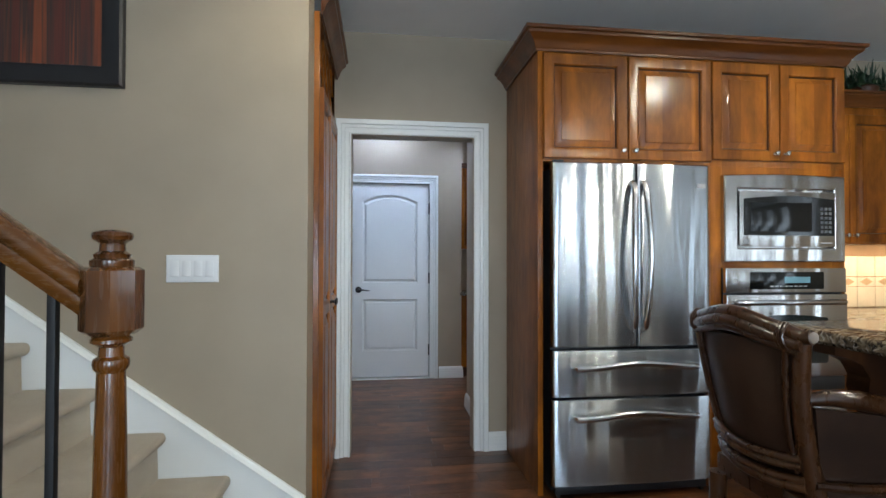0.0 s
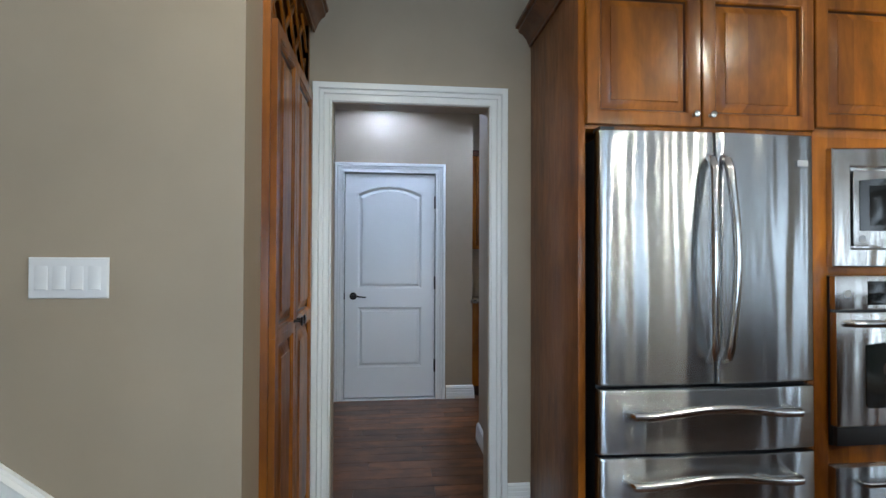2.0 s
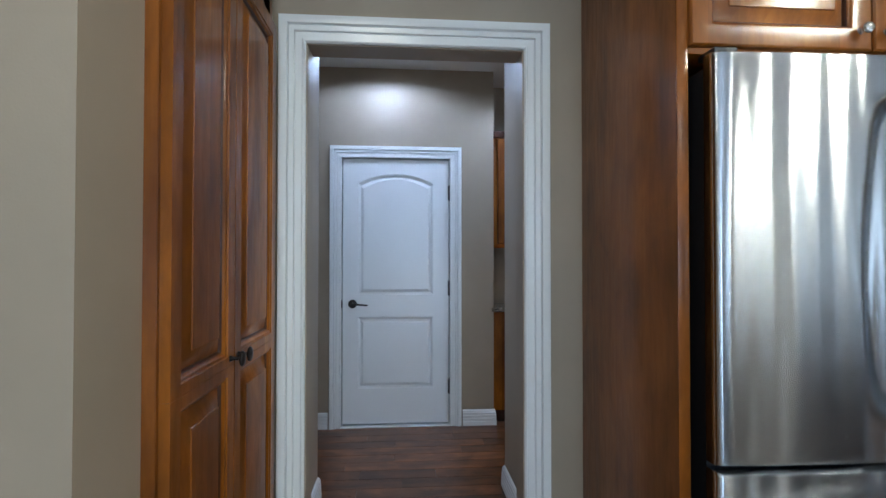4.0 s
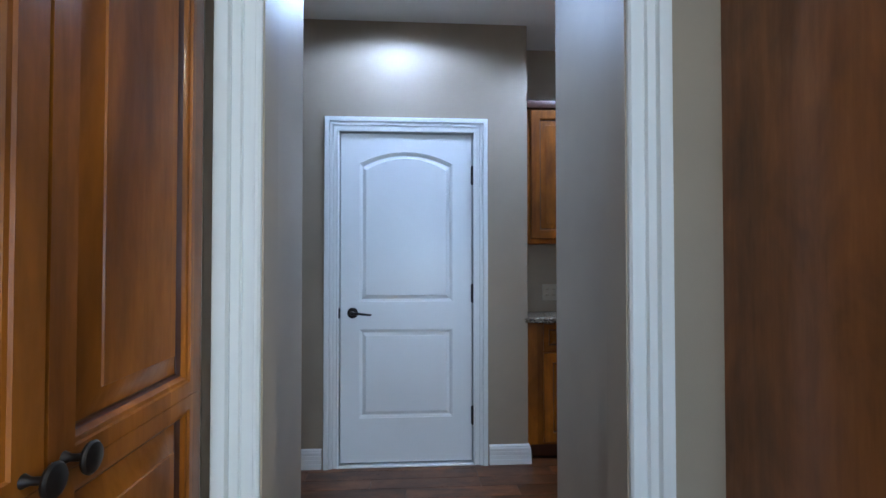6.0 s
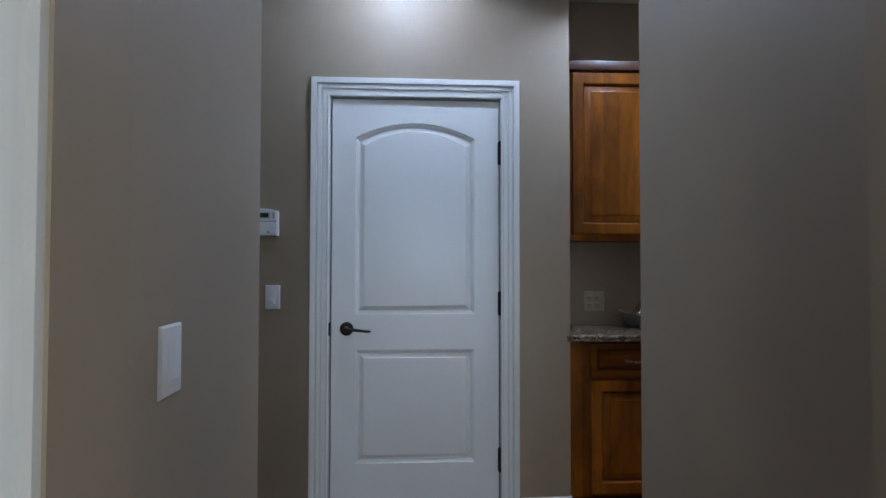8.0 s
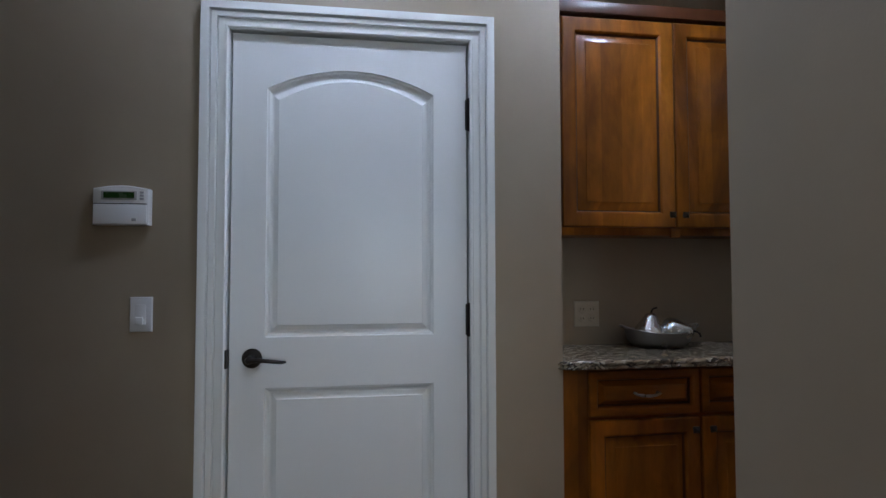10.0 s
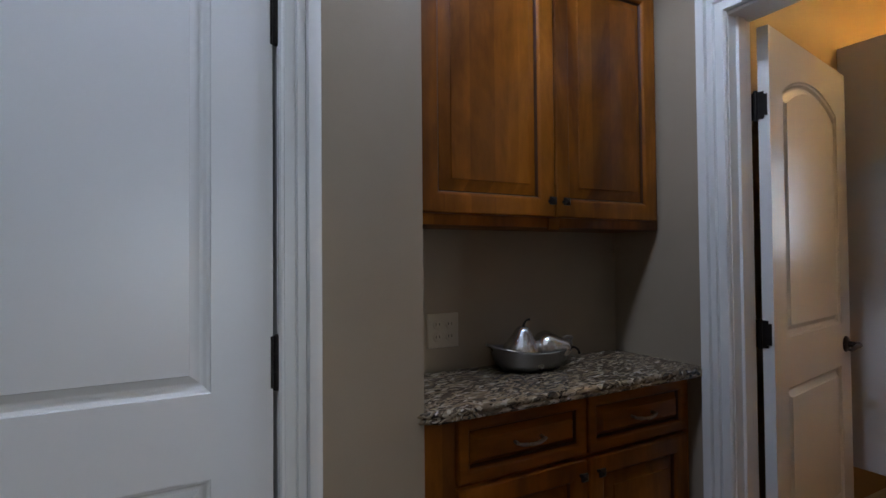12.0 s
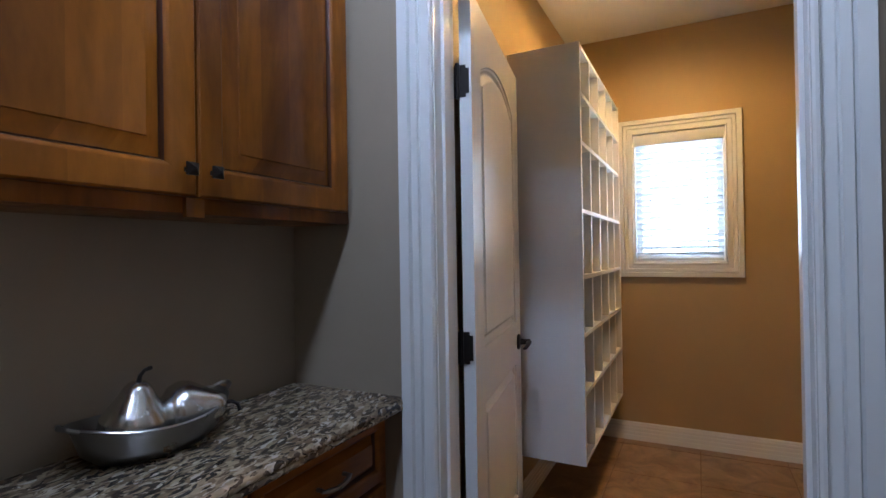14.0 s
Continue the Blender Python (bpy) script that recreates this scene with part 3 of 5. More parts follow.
# ---- wall plates ----
def wall_plate(m, gangs, label, material=None, toggle="rocker"):
    material = material or WHITEP
    w = 0.070 + 0.046 * (gangs - 1)
    plate = thing("light_switch" if toggle == "rocker" else "power_outlet", m, label, "light switch" if toggle == "rocker" else "outlet")
    bm = bmesh.new()
    loops = [rect(-w / 2, w / 2, -0.057, 0.057, d, y) for d, y in ((0, 0), (0, -0.002), (0.003, -0.0055), (0.008, -0.0065))]
    part("plate", strip(bm, loops, True, True, True), material, plate)
    for g in range(gangs):
        c = (g - (gangs - 1) / 2) * 0.046
        if toggle == "rocker":
            bm = bmesh.new()
            strip(bm, [rect(c - 0.0165, c + 0.0165, -0.033, 0.033, 0.0, -0.006), [(c - 0.0165, -0.0085, -0.033), (c + 0.0165, -0.0085, -0.033), (c + 0.0165, -0.0068, 0.033), (c - 0.0165, -0.0068, 0.033)], [(c - 0.0145, -0.0105, -0.031), (c + 0.0145, -0.0105, -0.031), (c + 0.0145, -0.0072, 0.031), (c - 0.0145, -0.0072, 0.031)]], True, False, True)
            part("rocker", bm, WHITEP if material is WHITEP else material, plate)
        else:
            for z in (-0.02, 0.02):
                bm = bmesh.new()
                turned(bm, [(0.0165, -0.006), (0.0165, -0.008), (0.015, -0.009)], 20, "y", (c, 0, z))
                sock = part("socket", bm, material, plate)
                part("slot", boxes((c - 0.007, c - 0.005, -0.0095, -0.008, z - 0.003, z + 0.006), (c + 0.005, c + 0.007, -0.0095, -0.008, z - 0.003, z + 0.006)), BLACK, sock)
    return plate


wall_plate(pose(-0.690, 2.095, 1.232), 4, "white four-gang rocker light switch on the stair wall")
wall_plate(pose(-0.200, 3.604, 1.106, 0, 0, 90), 1, "white single rocker light switch on the hall wall")
sw = wall_plate(pose(-0.477, 5.205, 1.090), 1, "white single switch with a small dimmer tab by the door")
part("tab", boxes((-0.011, 0.011, -0.020, -0.010, -0.033, -0.008), bevel=0.003), WHITEP, sw)
wall_plate(pose(1.205, 5.575, 1.035), 2, "almond double outlet plate on the niche wall", ALMOND, "outlet")

# alarm keypad
kp = thing("alarm_keypad", pose(-0.618, 5.205, 1.380), "white alarm keypad with a green display on the wall", "keypad")
bm = bmesh.new()
outline = [(0, 0), (0.168, 0)] + [(0.168 - 0.168 * k / 10, 0.118 + 0.011 * math.sin(math.pi * k / 10)) for k in range(11)]
cx, cz = 0.084, 0.062
strip(bm, [[(cx + (u - cx) * s, y, cz + (v - cz) * s) for u, v in outline] for s, y in ((1.0, 0.0), (1.0, -0.022), (0.985, -0.028), (0.95, -0.030))], True, True, True)
part("case", bm, WHITEP, kp)
cover = part("cover", boxes((0.004, 0.164, -0.033, -0.029, 0.004, 0.066), bevel=0.002), WHITEP, kp)
part("seam", boxes((0.004, 0.164, -0.0325, -0.030, 0.067, 0.0695)), BLACK, kp)
part("logo", boxes((0.120, 0.134, -0.0345, -0.033, 0.012, 0.022), bevel=0.0005), CHALK, cover, "small grey mark")
part("bezel", boxes((0.026, 0.134, -0.032, -0.029, 0.081, 0.110), bevel=0.001), CHALK, kp)
part("display", boxes((0.034, 0.126, -0.0335, -0.031, 0.086, 0.106)), LCD, kp, "dark green display")
for k in range(3):
    part("button", boxes((0.143, 0.155, -0.033, -0.029, 0.082 + k * 0.010, 0.089 + k * 0.010), bevel=0.001), CHALK, kp)


# ---- cabinets ----
def cabinet(name, m, label, frame_boxes, doors, knob_material, square=False, group="", side=None, drawers=(), toe=None):
    """A cabinet: body boxes, doors (x0, x1, z0, z1, front, knob x, knob z) and drawers, front towards -y."""
    c = thing(name, m, label, "cabinet", group)
    part("body", boxes(*frame_boxes, bevel=0.0015), CAB, c)
    for x0, x1, z0, z1, front, kx, kz in doors:
        d = part("door", raised_door(x0, x1, z0, z1, front), CAB, c)
        if kx is not None:
            knob(d, kx, front, kz, knob_material, square)
    for x0, x1, z0, z1, front in drawers:
        d = part("drawer_front", raised_door(x0, x1, z0, z1, front, stile=0.036), CABH, c)
        mid, z = (x0 + x1) / 2, (z0 + z1) / 2
        bm = bmesh.new()
        tube(bm, [(mid - 0.045, front, z), (mid - 0.045, front - 0.016, z)], 0.005, 8)
        tube(bm, [(mid + 0.045, front, z), (mid + 0.045, front - 0.016, z)], 0.005, 8)
        tube(bm, arc((mid - 0.052, front - 0.018, z), (mid + 0.052, front - 0.018, z), (0, -0.010, -0.006), 8), [0.003, 0.005, 0.006, 0.005, 0.006, 0.005, 0.006, 0.005, 0.003], 8)
        part("pull", bm, PULL, d, "small dark nickel bail pull")
    if toe:
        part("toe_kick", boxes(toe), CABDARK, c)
    return c


# over the refrigerator
ofc = cabinet("over_fridge_cabinet", pose(0.93, 2.521, 0), "stained maple cabinet over the refrigerator with two raised-panel doors",
              [(0.028, 1.012, 0.0, 0.66, 1.805, 2.41)], [(0.030, 0.510, 1.820, 2.392, -0.021, 0.478, 1.868), (0.516, 1.010, 1.820, 2.392, -0.021, 0.548, 1.868)], NICKEL)
part("side_panel", boxes((0.0, 0.028, 0.0, 0.664, 0, 2.41), bevel=0.002), SIDE, ofc, "dark-stained side panel")
part("edge_strip", boxes((0.0, 0.030, -0.006, 0.0, 0, 2.41), bevel=0.002), CAB, ofc)
part("divider", boxes((0.985, 1.012, 0.0, 0.66, 0, 1.805), bevel=0.001), SIDE, ofc)
tower = cabinet("oven_tower_cabinet", pose(1.944, 2.521, 0), "tall stained maple cabinet holding the microwave and wall oven",
                [(0, 0.850, 0.0, 0.66, 1.80, 2.41), (0, 0.064, 0, 0.66, 0.1, 1.80), (0.822, 0.850, 0, 0.66, 0.1, 1.80), (0.064, 0.822, 0.0, 0.02, 1.752, 1.80), (0.064, 0.822, 0.0, 0.02, 1.222, 1.258), (0.064, 0.822, 0.0, 0.02, 0.44, 0.52), (0.064, 0.822, 0.0, 0.02, 0.10, 0.17), (0.064, 0.822, 0.60, 0.66, 0.1, 1.80)],
                [(0.004, 0.418, 1.835, 2.392, -0.021, 0.388, 1.878), (0.424, 0.842, 1.835, 2.392, -0.021, 0.454, 1.878)], NICKEL, toe=(0.0, 0.85, 0.06, 0.62, 0, 0.1))


def crown(path, z0, height, proud, label, material=None):
    bm = bmesh.new()
    sweep(bm, path, [(o * proud / 0.1, z0 + w * height / 0.15) for o, w in CROWN], lambda u, v, w: (u, v, w))
    return solo("crown_moulding", bm, material or CROWNW, label, "moulding", smooth=30)


crown([(2.794, 3.15), (2.794, 2.515), (0.93, 2.515), (0.93, 3.18)], 2.402, 0.112, 0.085, "stained maple crown moulding on the tall cabinets")

# ---- refrigerator ----
fridge = thing("refrigerator", pose(0.993, 2.445, 0), "stainless steel french-door refrigerator with two freezer drawers", "refrigerator")
FW = 0.902
part("case", boxes((0.004, FW - 0.004, 0.065, 0.70, 0.03, 1.765), bevel=0.004), BLACK, fridge, "black refrigerator case")
part("grille", boxes((0.02, FW - 0.02, 0.03, 0.065, 0.018, 0.060), bevel=0.004), BLACK, fridge)
for x in (0.03, FW - 0.05):
    part("foot", boxes((x, x + 0.02, 0.035, 0.065, 0.0, 0.02), bevel=0.002), BLACK, fridge)


def steel_front(x0, x1, z0, z1, bulge=0.014, depth=0.060, w=FW):
    """A bowed steel front that belongs to one gentle curve across the whole width."""
    n = 14
    bm = bmesh.new()
    loops = []
    xs = [x0, x0 + 0.002, x0 + 0.006, x0 + 0.014] + [x0 + 0.014 + (x1 - x0 - 0.028) * k / n for k in range(1, n)] + [x1 - 0.014, x1 - 0.006, x1 - 0.002, x1]
    for x in xs:
        edge = min(x - x0, x1 - x)
        r = 0.014
        round_in = r - math.sqrt(max(0.0, r * r - (r - min(edge, r)) ** 2))
        y = bulge * (2 * x / w - 1) ** 2 + round_in
        loops.append([(x, depth, z0), (x, y + 0.008, z0), (x, y + 0.002, z0 + 0.004), (x, y, z0 + 0.012), (x, y, z1 - 0.012), (x, y + 0.002, z1 - 0.004), (x, y + 0.008, z1), (x, depth, z1)])
    return strip(bm, loops, True, True, True)


mid = 0.470
for x0, x1, hx, s in ((0.0, mid - 0.003, mid - 0.030, -1), (mid + 0.003, FW, mid + 0.030, 1)):
    d = part("door", steel_front(x0, x1, 0.800, 1.790), STEEL, fridge, "brushed steel door", smooth=40)
    bm = bmesh.new()
    pts = [(hx, 0.004, 1.690), (hx + s * 0.001, -0.022, 1.672)] + arc((hx + s * 0.002, -0.040, 1.630), (hx + s * 0.002, -0.040, 0.960), (s * 0.014, -0.020, 0), 14) + [(hx + s * 0.001, -0.022, 0.908), (hx, 0.004, 0.890)]
    tube(bm, pts, [0.014, 0.018] + [0.0165 - 0.001 * math.sin(math.pi * k / 14) for k in range(15)] + [0.018, 0.014], 14)
    part("handle", bm, STEELP, d, "polished curved bar handle")
for z0, z1 in ((0.535, 0.785), (0.065, 0.524)):
    d = part("freezer_drawer", steel_front(0.0, FW, z0, z1), STEEL, fridge, "brushed steel freezer drawer", smooth=40)
    hz = z1 - 0.075
    bm = bmesh.new()
    wave = [(0.118 + 0.666 * k / 20, -0.040 - 0.016 * math.sin(math.pi * k / 20), hz - 0.014 + 0.026 * (0.5 - 0.5 * math.cos(2 * math.pi * k / 20))) for k in range(21)]
    tube(bm, [(0.112, 0.005, hz - 0.016), (0.113, -0.024, hz - 0.014)] + wave + [(0.789, -0.024, hz - 0.014), (0.790, 0.005, hz - 0.016)], [0.014, 0.019] + [0.0185] * 21 + [0.019, 0.014], 16)
    part("handle", bm, STEELP, d, "polished curved bar handle")
part("badge", boxes((0.822, 0.868, 0.003, 0.008, 1.662, 1.686), bevel=0.001), CHALK, fridge, "small grey badge")
part("hinge_cover", boxes((0.01, 0.07, 0.03, 0.10, 1.79, 1.806), bevel=0.004), BLACK, fridge)

# ---- microwave, oven, warming drawer ----
mw = thing("microwave", pose(2.006, 2.521, 1.258), "built-in stainless steel microwave with a black glass door", "microwave")
bm = bmesh.new()


def bowed(d, y, bow):
    """A ring d inside the trim's outline whose top edge rises in a slow curve."""
    x0, x1, z0, z1 = d, 0.762 - d, d, 0.490 - d
    return [(x0, y, z0), (x1, y, z0)] + [(x1 + (x0 - x1) * k / 12, y, z1 + bow * math.sin(math.pi * k / 12)) for k in range(13)]


strip(bm, [bowed(d, y, bow) for d, y, bow in ((0, 0, 0.010), (0, -0.028, 0.010), (0.006, -0.034, 0.010), (0.070, -0.040, 0.0), (0.078, -0.036, 0.0), (0.080, -0.012, 0.0))], True, False, True)
part("trim_kit", bm, SATIN, mw, "brushed steel trim frame", smooth=25)
face = part("door", boxes((0.084, 0.684, -0.046, -0.014, 0.086, 0.398), bevel=0.004), SATIN, mw)
bm = bmesh.new()
outline = [(0.108, 0.148), (0.674, 0.148)] + [(0.674 - 0.566 * k / 14, 0.356 + 0.018 * math.sin(math.pi * k / 14)) for k in range(15)]
strip(bm, [[(u, y, v) for u, v in outline] for y in (-0.0440, -0.0495)], True, True, True)
pad = part("glass_panel", bm, GLASSB, face, "black glass panel with an arched top")
part("window", boxes((0.150, 0.530, -0.0510, -0.0490, 0.172, 0.336), bevel=0.0008), GLASSB, pad, "dark see-through window")
for r in range(6):
    for c in range(3):
        part("button", boxes((0.584 + c * 0.026, 0.602 + c * 0.026, -0.051, -0.049, 0.164 + r * 0.026, 0.180 + r * 0.026)), KEYGREY, pad)
bm = bmesh.new()
turned(bm, [(0.016, -0.045), (0.016, -0.049), (0.010, -0.050)], 18, "y", (0.118, 0, 0.115))
part("badge", bm, CHALK, face)
part("badge_bar", boxes((0.590, 0.660, -0.048, -0.045, 0.104, 0.110)), CHALK, face)

oven = thing("wall_oven", pose(2.006, 2.521, 0.520), "built-in stainless steel wall oven with a bar handle", "oven")
part("chassis", boxes((0.004, 0.752, -0.012, 0.55, 0.0, 0.698), bevel=0.002), BLACK, oven)
panel = part("control_panel", boxes((0.0, 0.757, -0.040, -0.010, 0.562, 0.702), bevel=0.006), SATIN, oven)
part("display_glass", boxes((0.148, 0.610, -0.0435, -0.039, 0.582, 0.680), bevel=0.003), GLASSB, panel, "black glass display")
part("clock_display", boxes((0.360, 0.520, -0.0450, -0.043, 0.618, 0.652)), plain("blue_display", (0.16, 0.34, 0.42), 0.3), panel, "pale blue clock display")
for k in range(8):
    part("key", boxes((0.270 + k * 0.030, 0.290 + k * 0.030, -0.0445, -0.043, 0.596, 0.602)), CHALK, panel)
bm = bmesh.new()
turned(bm, [(0.016, -0.039), (0.016, -0.043), (0.010, -0.044)], 18, "y", (0.056, 0, 0.628))
part("badge", bm, CHALK, panel)
od = part("door", boxes((0.0, 0.757, -0.046, -0.010, 0.085, 0.552), bevel=0.006), SATIN, oven)
bm = bmesh.new()
outline = [(0.130, 0.172), (0.142, 0.160), (0.615, 0.160), (0.627, 0.172)] + [(0.627 - 0.497 * k / 14, 0.418 + 0.020 * math.sin(math.pi * k / 14)) for k in range(15)]
strip(bm, [[(u, y, v) for u, v in outline] for y in (-0.0440, -0.0495)], True, True, True)
part("window", bm, GLASSB, od, "black glass window with an arched top")
bm = bmesh.new()
tube(bm, [(0.055, -0.044, 0.510), (0.055, -0.082, 0.510), (0.070, -0.092, 0.510), (0.690, -0.092, 0.510), (0.705, -0.082, 0.510), (0.705, -0.044, 0.510)], 0.0150, 14)
part("handle", bm, STEELP, od, "polished bar handle")
part("vent", boxes((0.01, 0.747, -0.034, -0.010, 0.004, 0.080), bevel=0.003), BLACK, oven)

wd = thing("warming_drawer", pose(2.006, 2.521, 0.175), "stainless steel warming drawer under the wall oven", "drawer")
part("front", boxes((0.0, 0.757, -0.036, 0.30, 0.0, 0.262), bevel=0.005), STEEL, wd)
bm = bmesh.new()
tube(bm, [(0.10, -0.034, 0.205), (0.10, -0.066, 0.205), (0.115, -0.074, 0.205), (0.64, -0.074, 0.205), (0.655, -0.066, 0.205), (0.655, -0.034, 0.205)], 0.011, 12)
part("handle", bm, STEELP, wd)

# ---- pantry cabinet ----
pantry = cabinet("pantry_cabinet", pose(-0.200, 2.290, 0, 0, 0, 90), "tall stained maple pantry cabinet with raised-panel doors and a lattice top",
                 [(0.0, 0.030, 0.0, 0.64, 0.0, 2.44), (0.778, 0.808, 0.0, 0.64, 0.0, 2.44), (0.030, 0.778, 0.0, 0.64, 0.0, 0.11), (0.030, 0.778, 0.0, 0.62, 2.086, 2.112), (0.030, 0.778, 0.0, 0.62, 2.405, 2.44), (0.030, 0.778, 0.60, 0.64, 0.11, 2.405)], [], BRONZE)
RAIL_Z, SLIM = 1.022, 0.022  # the middle rail of a leaf, and how much slimmer its half is than a stile


def leaf_ring(x0, x1, z0, z1, d, y, upper):
    """A ring d inside a panel's outline, with a slimmer margin at the middle rail."""
    m = max(0.0, d - SLIM) if d > 0.03 else d
    lo, hi = (m, d) if upper else (d, m)
    return [(x0 + d, y, z0 + lo), (x1 - d, y, z0 + lo), (x1 - d, y, z1 - hi), (x0 + d, y, z1 - hi)]


for x0, x1, kx in ((0.010, 0.368, 0.338), (0.373, 0.780, 0.400)):
    # one tall leaf with two panels
    bm = bmesh.new()
    st, thick, front = 0.060, 0.021, -0.021
    for z0, z1, up in ((0.115, RAIL_Z, False), (RAIL_Z, 2.082, True)):
        strip(bm, [leaf_ring(x0, x1, z0, z1, d, y, up) for d, y in ((0, front + thick), (0.0005, front), (st - 0.014, front), (st - 0.012, front + 0.004), (st - 0.006, front + 0.005), (st, front + 0.011), (st + 0.003, front + 0.019), (st + 0.006, front + 0.019), (st + 0.042, front + 0.004), (st + 0.0435, front + 0.0012))], True, True, True)
    bm.faces.ensure_lookup_table()
    for n, f in enumerate(bm.faces):
        f.material_index = 1 if n % 38 in range(20, 28) else 0
    leaf = part("door", bm, CAB, pantry)
    bm = bmesh.new()
    turned(bm, [(0.008, 0.0), (0.006, -0.004), (0.0045, -0.008), (0.0045, -0.022), (0.010, -0.025), (0.0185, -0.028), (0.0195, -0.031), (0.017, -0.034), (0.006, -0.037)], 20, "y", (kx, front, 1.040))
    part("knob", bm, BRONZE, leaf, "round dark bronze knob on a thin stem")
bm = bmesh.new()
for k in range(-1, 4):
    for s in (1, -1):
        xa, xb = 0.032 + k * 0.206, 0.032 + k * 0.206 + 0.293
        za, zb = (2.112, 2.405) if s > 0 else (2.405, 2.112)
        if xa < 0.032:
            za, xa = za + (zb - za) * (0.032 - xa) / 0.293, 0.032
        if xb > 0.776:
            zb, xb = za + (zb - za) * (0.776 - xa) / (xb - xa), 0.776
        dx, dz = xb - xa, zb - za
        ln = math.hypot(dx, dz)
        if ln < 0.03:
            continue
        px, pz, y0 = -dz / ln * 0.009, dx / ln * 0.009, 0.006 + (0.006 if s > 0 else 0)
        strip(bm, [[(xa + px, y0, za + pz), (xa - px, y0, za - pz), (xa - px, y0 + 0.010, za - pz), (xa + px, y0 + 0.010, za + pz)], [(xb + px, y0, zb + pz), (xb - px, y0, zb - pz), (xb - px, y0 + 0.010, zb - pz), (xb + px, y0 + 0.010, zb + pz)]], True, True, True)
part("lattice", bm, CAB, pantry, "crossed wooden lattice")
crown([(-0.196, 3.182), (-0.196, 2.292)], 2.425, 0.125, 0.075, "stained maple crown moulding on the pantry")

# ---- kitchen counter run beyond the oven tower ----
for k, (x0, x1) in enumerate(((2.80, 3.55), (3.55, 4.30), (4.30, 4.88))):
    w = x1 - x0
    cabinet("wall_cabinet", pose(x0, 2.871, 0), "stained maple wall cabinet with raised-panel doors over the counter", [(0.0, w - 0.002, 0.0, 0.314, 1.372, 2.29)],
            [(0.004, w / 2 - 0.002, 1.380, 2.235, -0.021, w / 2 - 0.03, 1.43), (w / 2 + 0.002, w - 0.006, 1.380, 2.235, -0.021, w / 2 + 0.03, 1.43)], NICKEL, group="wall cabinets over the counter")
    cabinet("base_cabinet", pose(x0, 2.581, 0), "stained maple base cabinet with a drawer under the granite counter", [(0.0, w - 0.002, 0.0, 0.60, 0.1, 0.878)],
            [(0.004, w / 2 - 0.002, 0.115, 0.690, -0.021, w / 2 - 0.03, 0.64), (w / 2 + 0.002, w - 0.006, 0.115, 0.690, -0.021, w / 2 + 0.03, 0.64)], NICKEL, group="base cabinets", drawers=[(0.004, w - 0.006, 0.705, 0.865, -0.021)], toe=(0.0, w - 0.002, 0.07, 0.58, 0.0, 0.1))
crown([(4.88, 2.865), (2.80, 2.865)], 2.285, 0.095, 0.07, "stained maple crown moulding on the wall cabinets")
solo("counter", boxes((2.797, 4.89, 2.545, 3.183, 0.880, 0.918), bevel=0.008), GRANITE, "polished brown granite worktop beside the oven tower", "worktop")

splash = tagged(new("backsplash", mesh_of("backsplash", boxes((2.80, 4.89, 3.178, 3.184, 0.918, 1.372)), GROUT, 0)), "cream tiled backsplash with a row of diamond accents", "backsplash", kind="structure")
plate = mesh_of("tile", boxes((0.002, 0.148, -0.008, 0.0, 0.002, 0.148), bevel=0.0015), SPLASH, 0)
low = mesh_of("tile", boxes((0.002, 0.148, -0.008, 0.0, 0.002, 0.068), bevel=0.0015), SPLASH, 0)
bm = bmesh.new()
strip(bm, [[(0.075 - 0.052, y, 0.035), (0.075, y, 0.035 - 0.026), (0.075 + 0.052, y, 0.035), (0.075, y, 0.035 + 0.026)] for y in (-0.008, -0.011)], True, True, True)
gem = mesh_of("diamond_tile", bm, DIAMOND, 0)
for k in range(13):
    x = 2.81 + k * 0.15
    for z, data in ((0.920, plate), (1.070, low), (1.070, gem), (1.142, plate)):
        o = new(data.name.split(".")[0], data)
        o.parent = splash
        o.matrix_basis = pose(x, 3.178, z)

# plant on the wall cabinets
plant = thing("potted_plant", pose(3.42, 2.98, 2.382), "green spiky artificial plant on top of the wall cabinets", "plant")
bm = bmesh.new()
turned(bm, [(0.06, 0.0), (0.085, 0.02), (0.09, 0.07), (0.075, 0.085)], 16)
part("pot", bm, CABDARK, plant)
bm = bmesh.new()
rng = random.Random(4)
for k in range(230):
    a, tilt, ln = rng.uniform(0, 6.283), rng.uniform(0.2, 1.45), rng.uniform(0.12, 0.27)
    d = Vector((math.cos(a) * math.sin(tilt), math.sin(a) * math.sin(tilt) * 0.6, math.cos(tilt) * 0.8))
    s = Vector((-math.sin(a), math.cos(a), 0)) * rng.uniform(0.005, 0.011)
    p0 = Vector((rng.uniform(-0.16, 0.16), rng.uniform(-0.05, 0.05), 0.07))
    p1, p2 = p0 + d * ln * 0.55, p0 + d * ln + Vector((0, 0, -0.05 * tilt))
    va = [bm.verts.new(p) for p in (p0, p1 + s, p2, p1 - s)]
    bm.faces.new(va)
tagged(part("foliage", bm, LEAF, plant, smooth=0), kind="stuff")

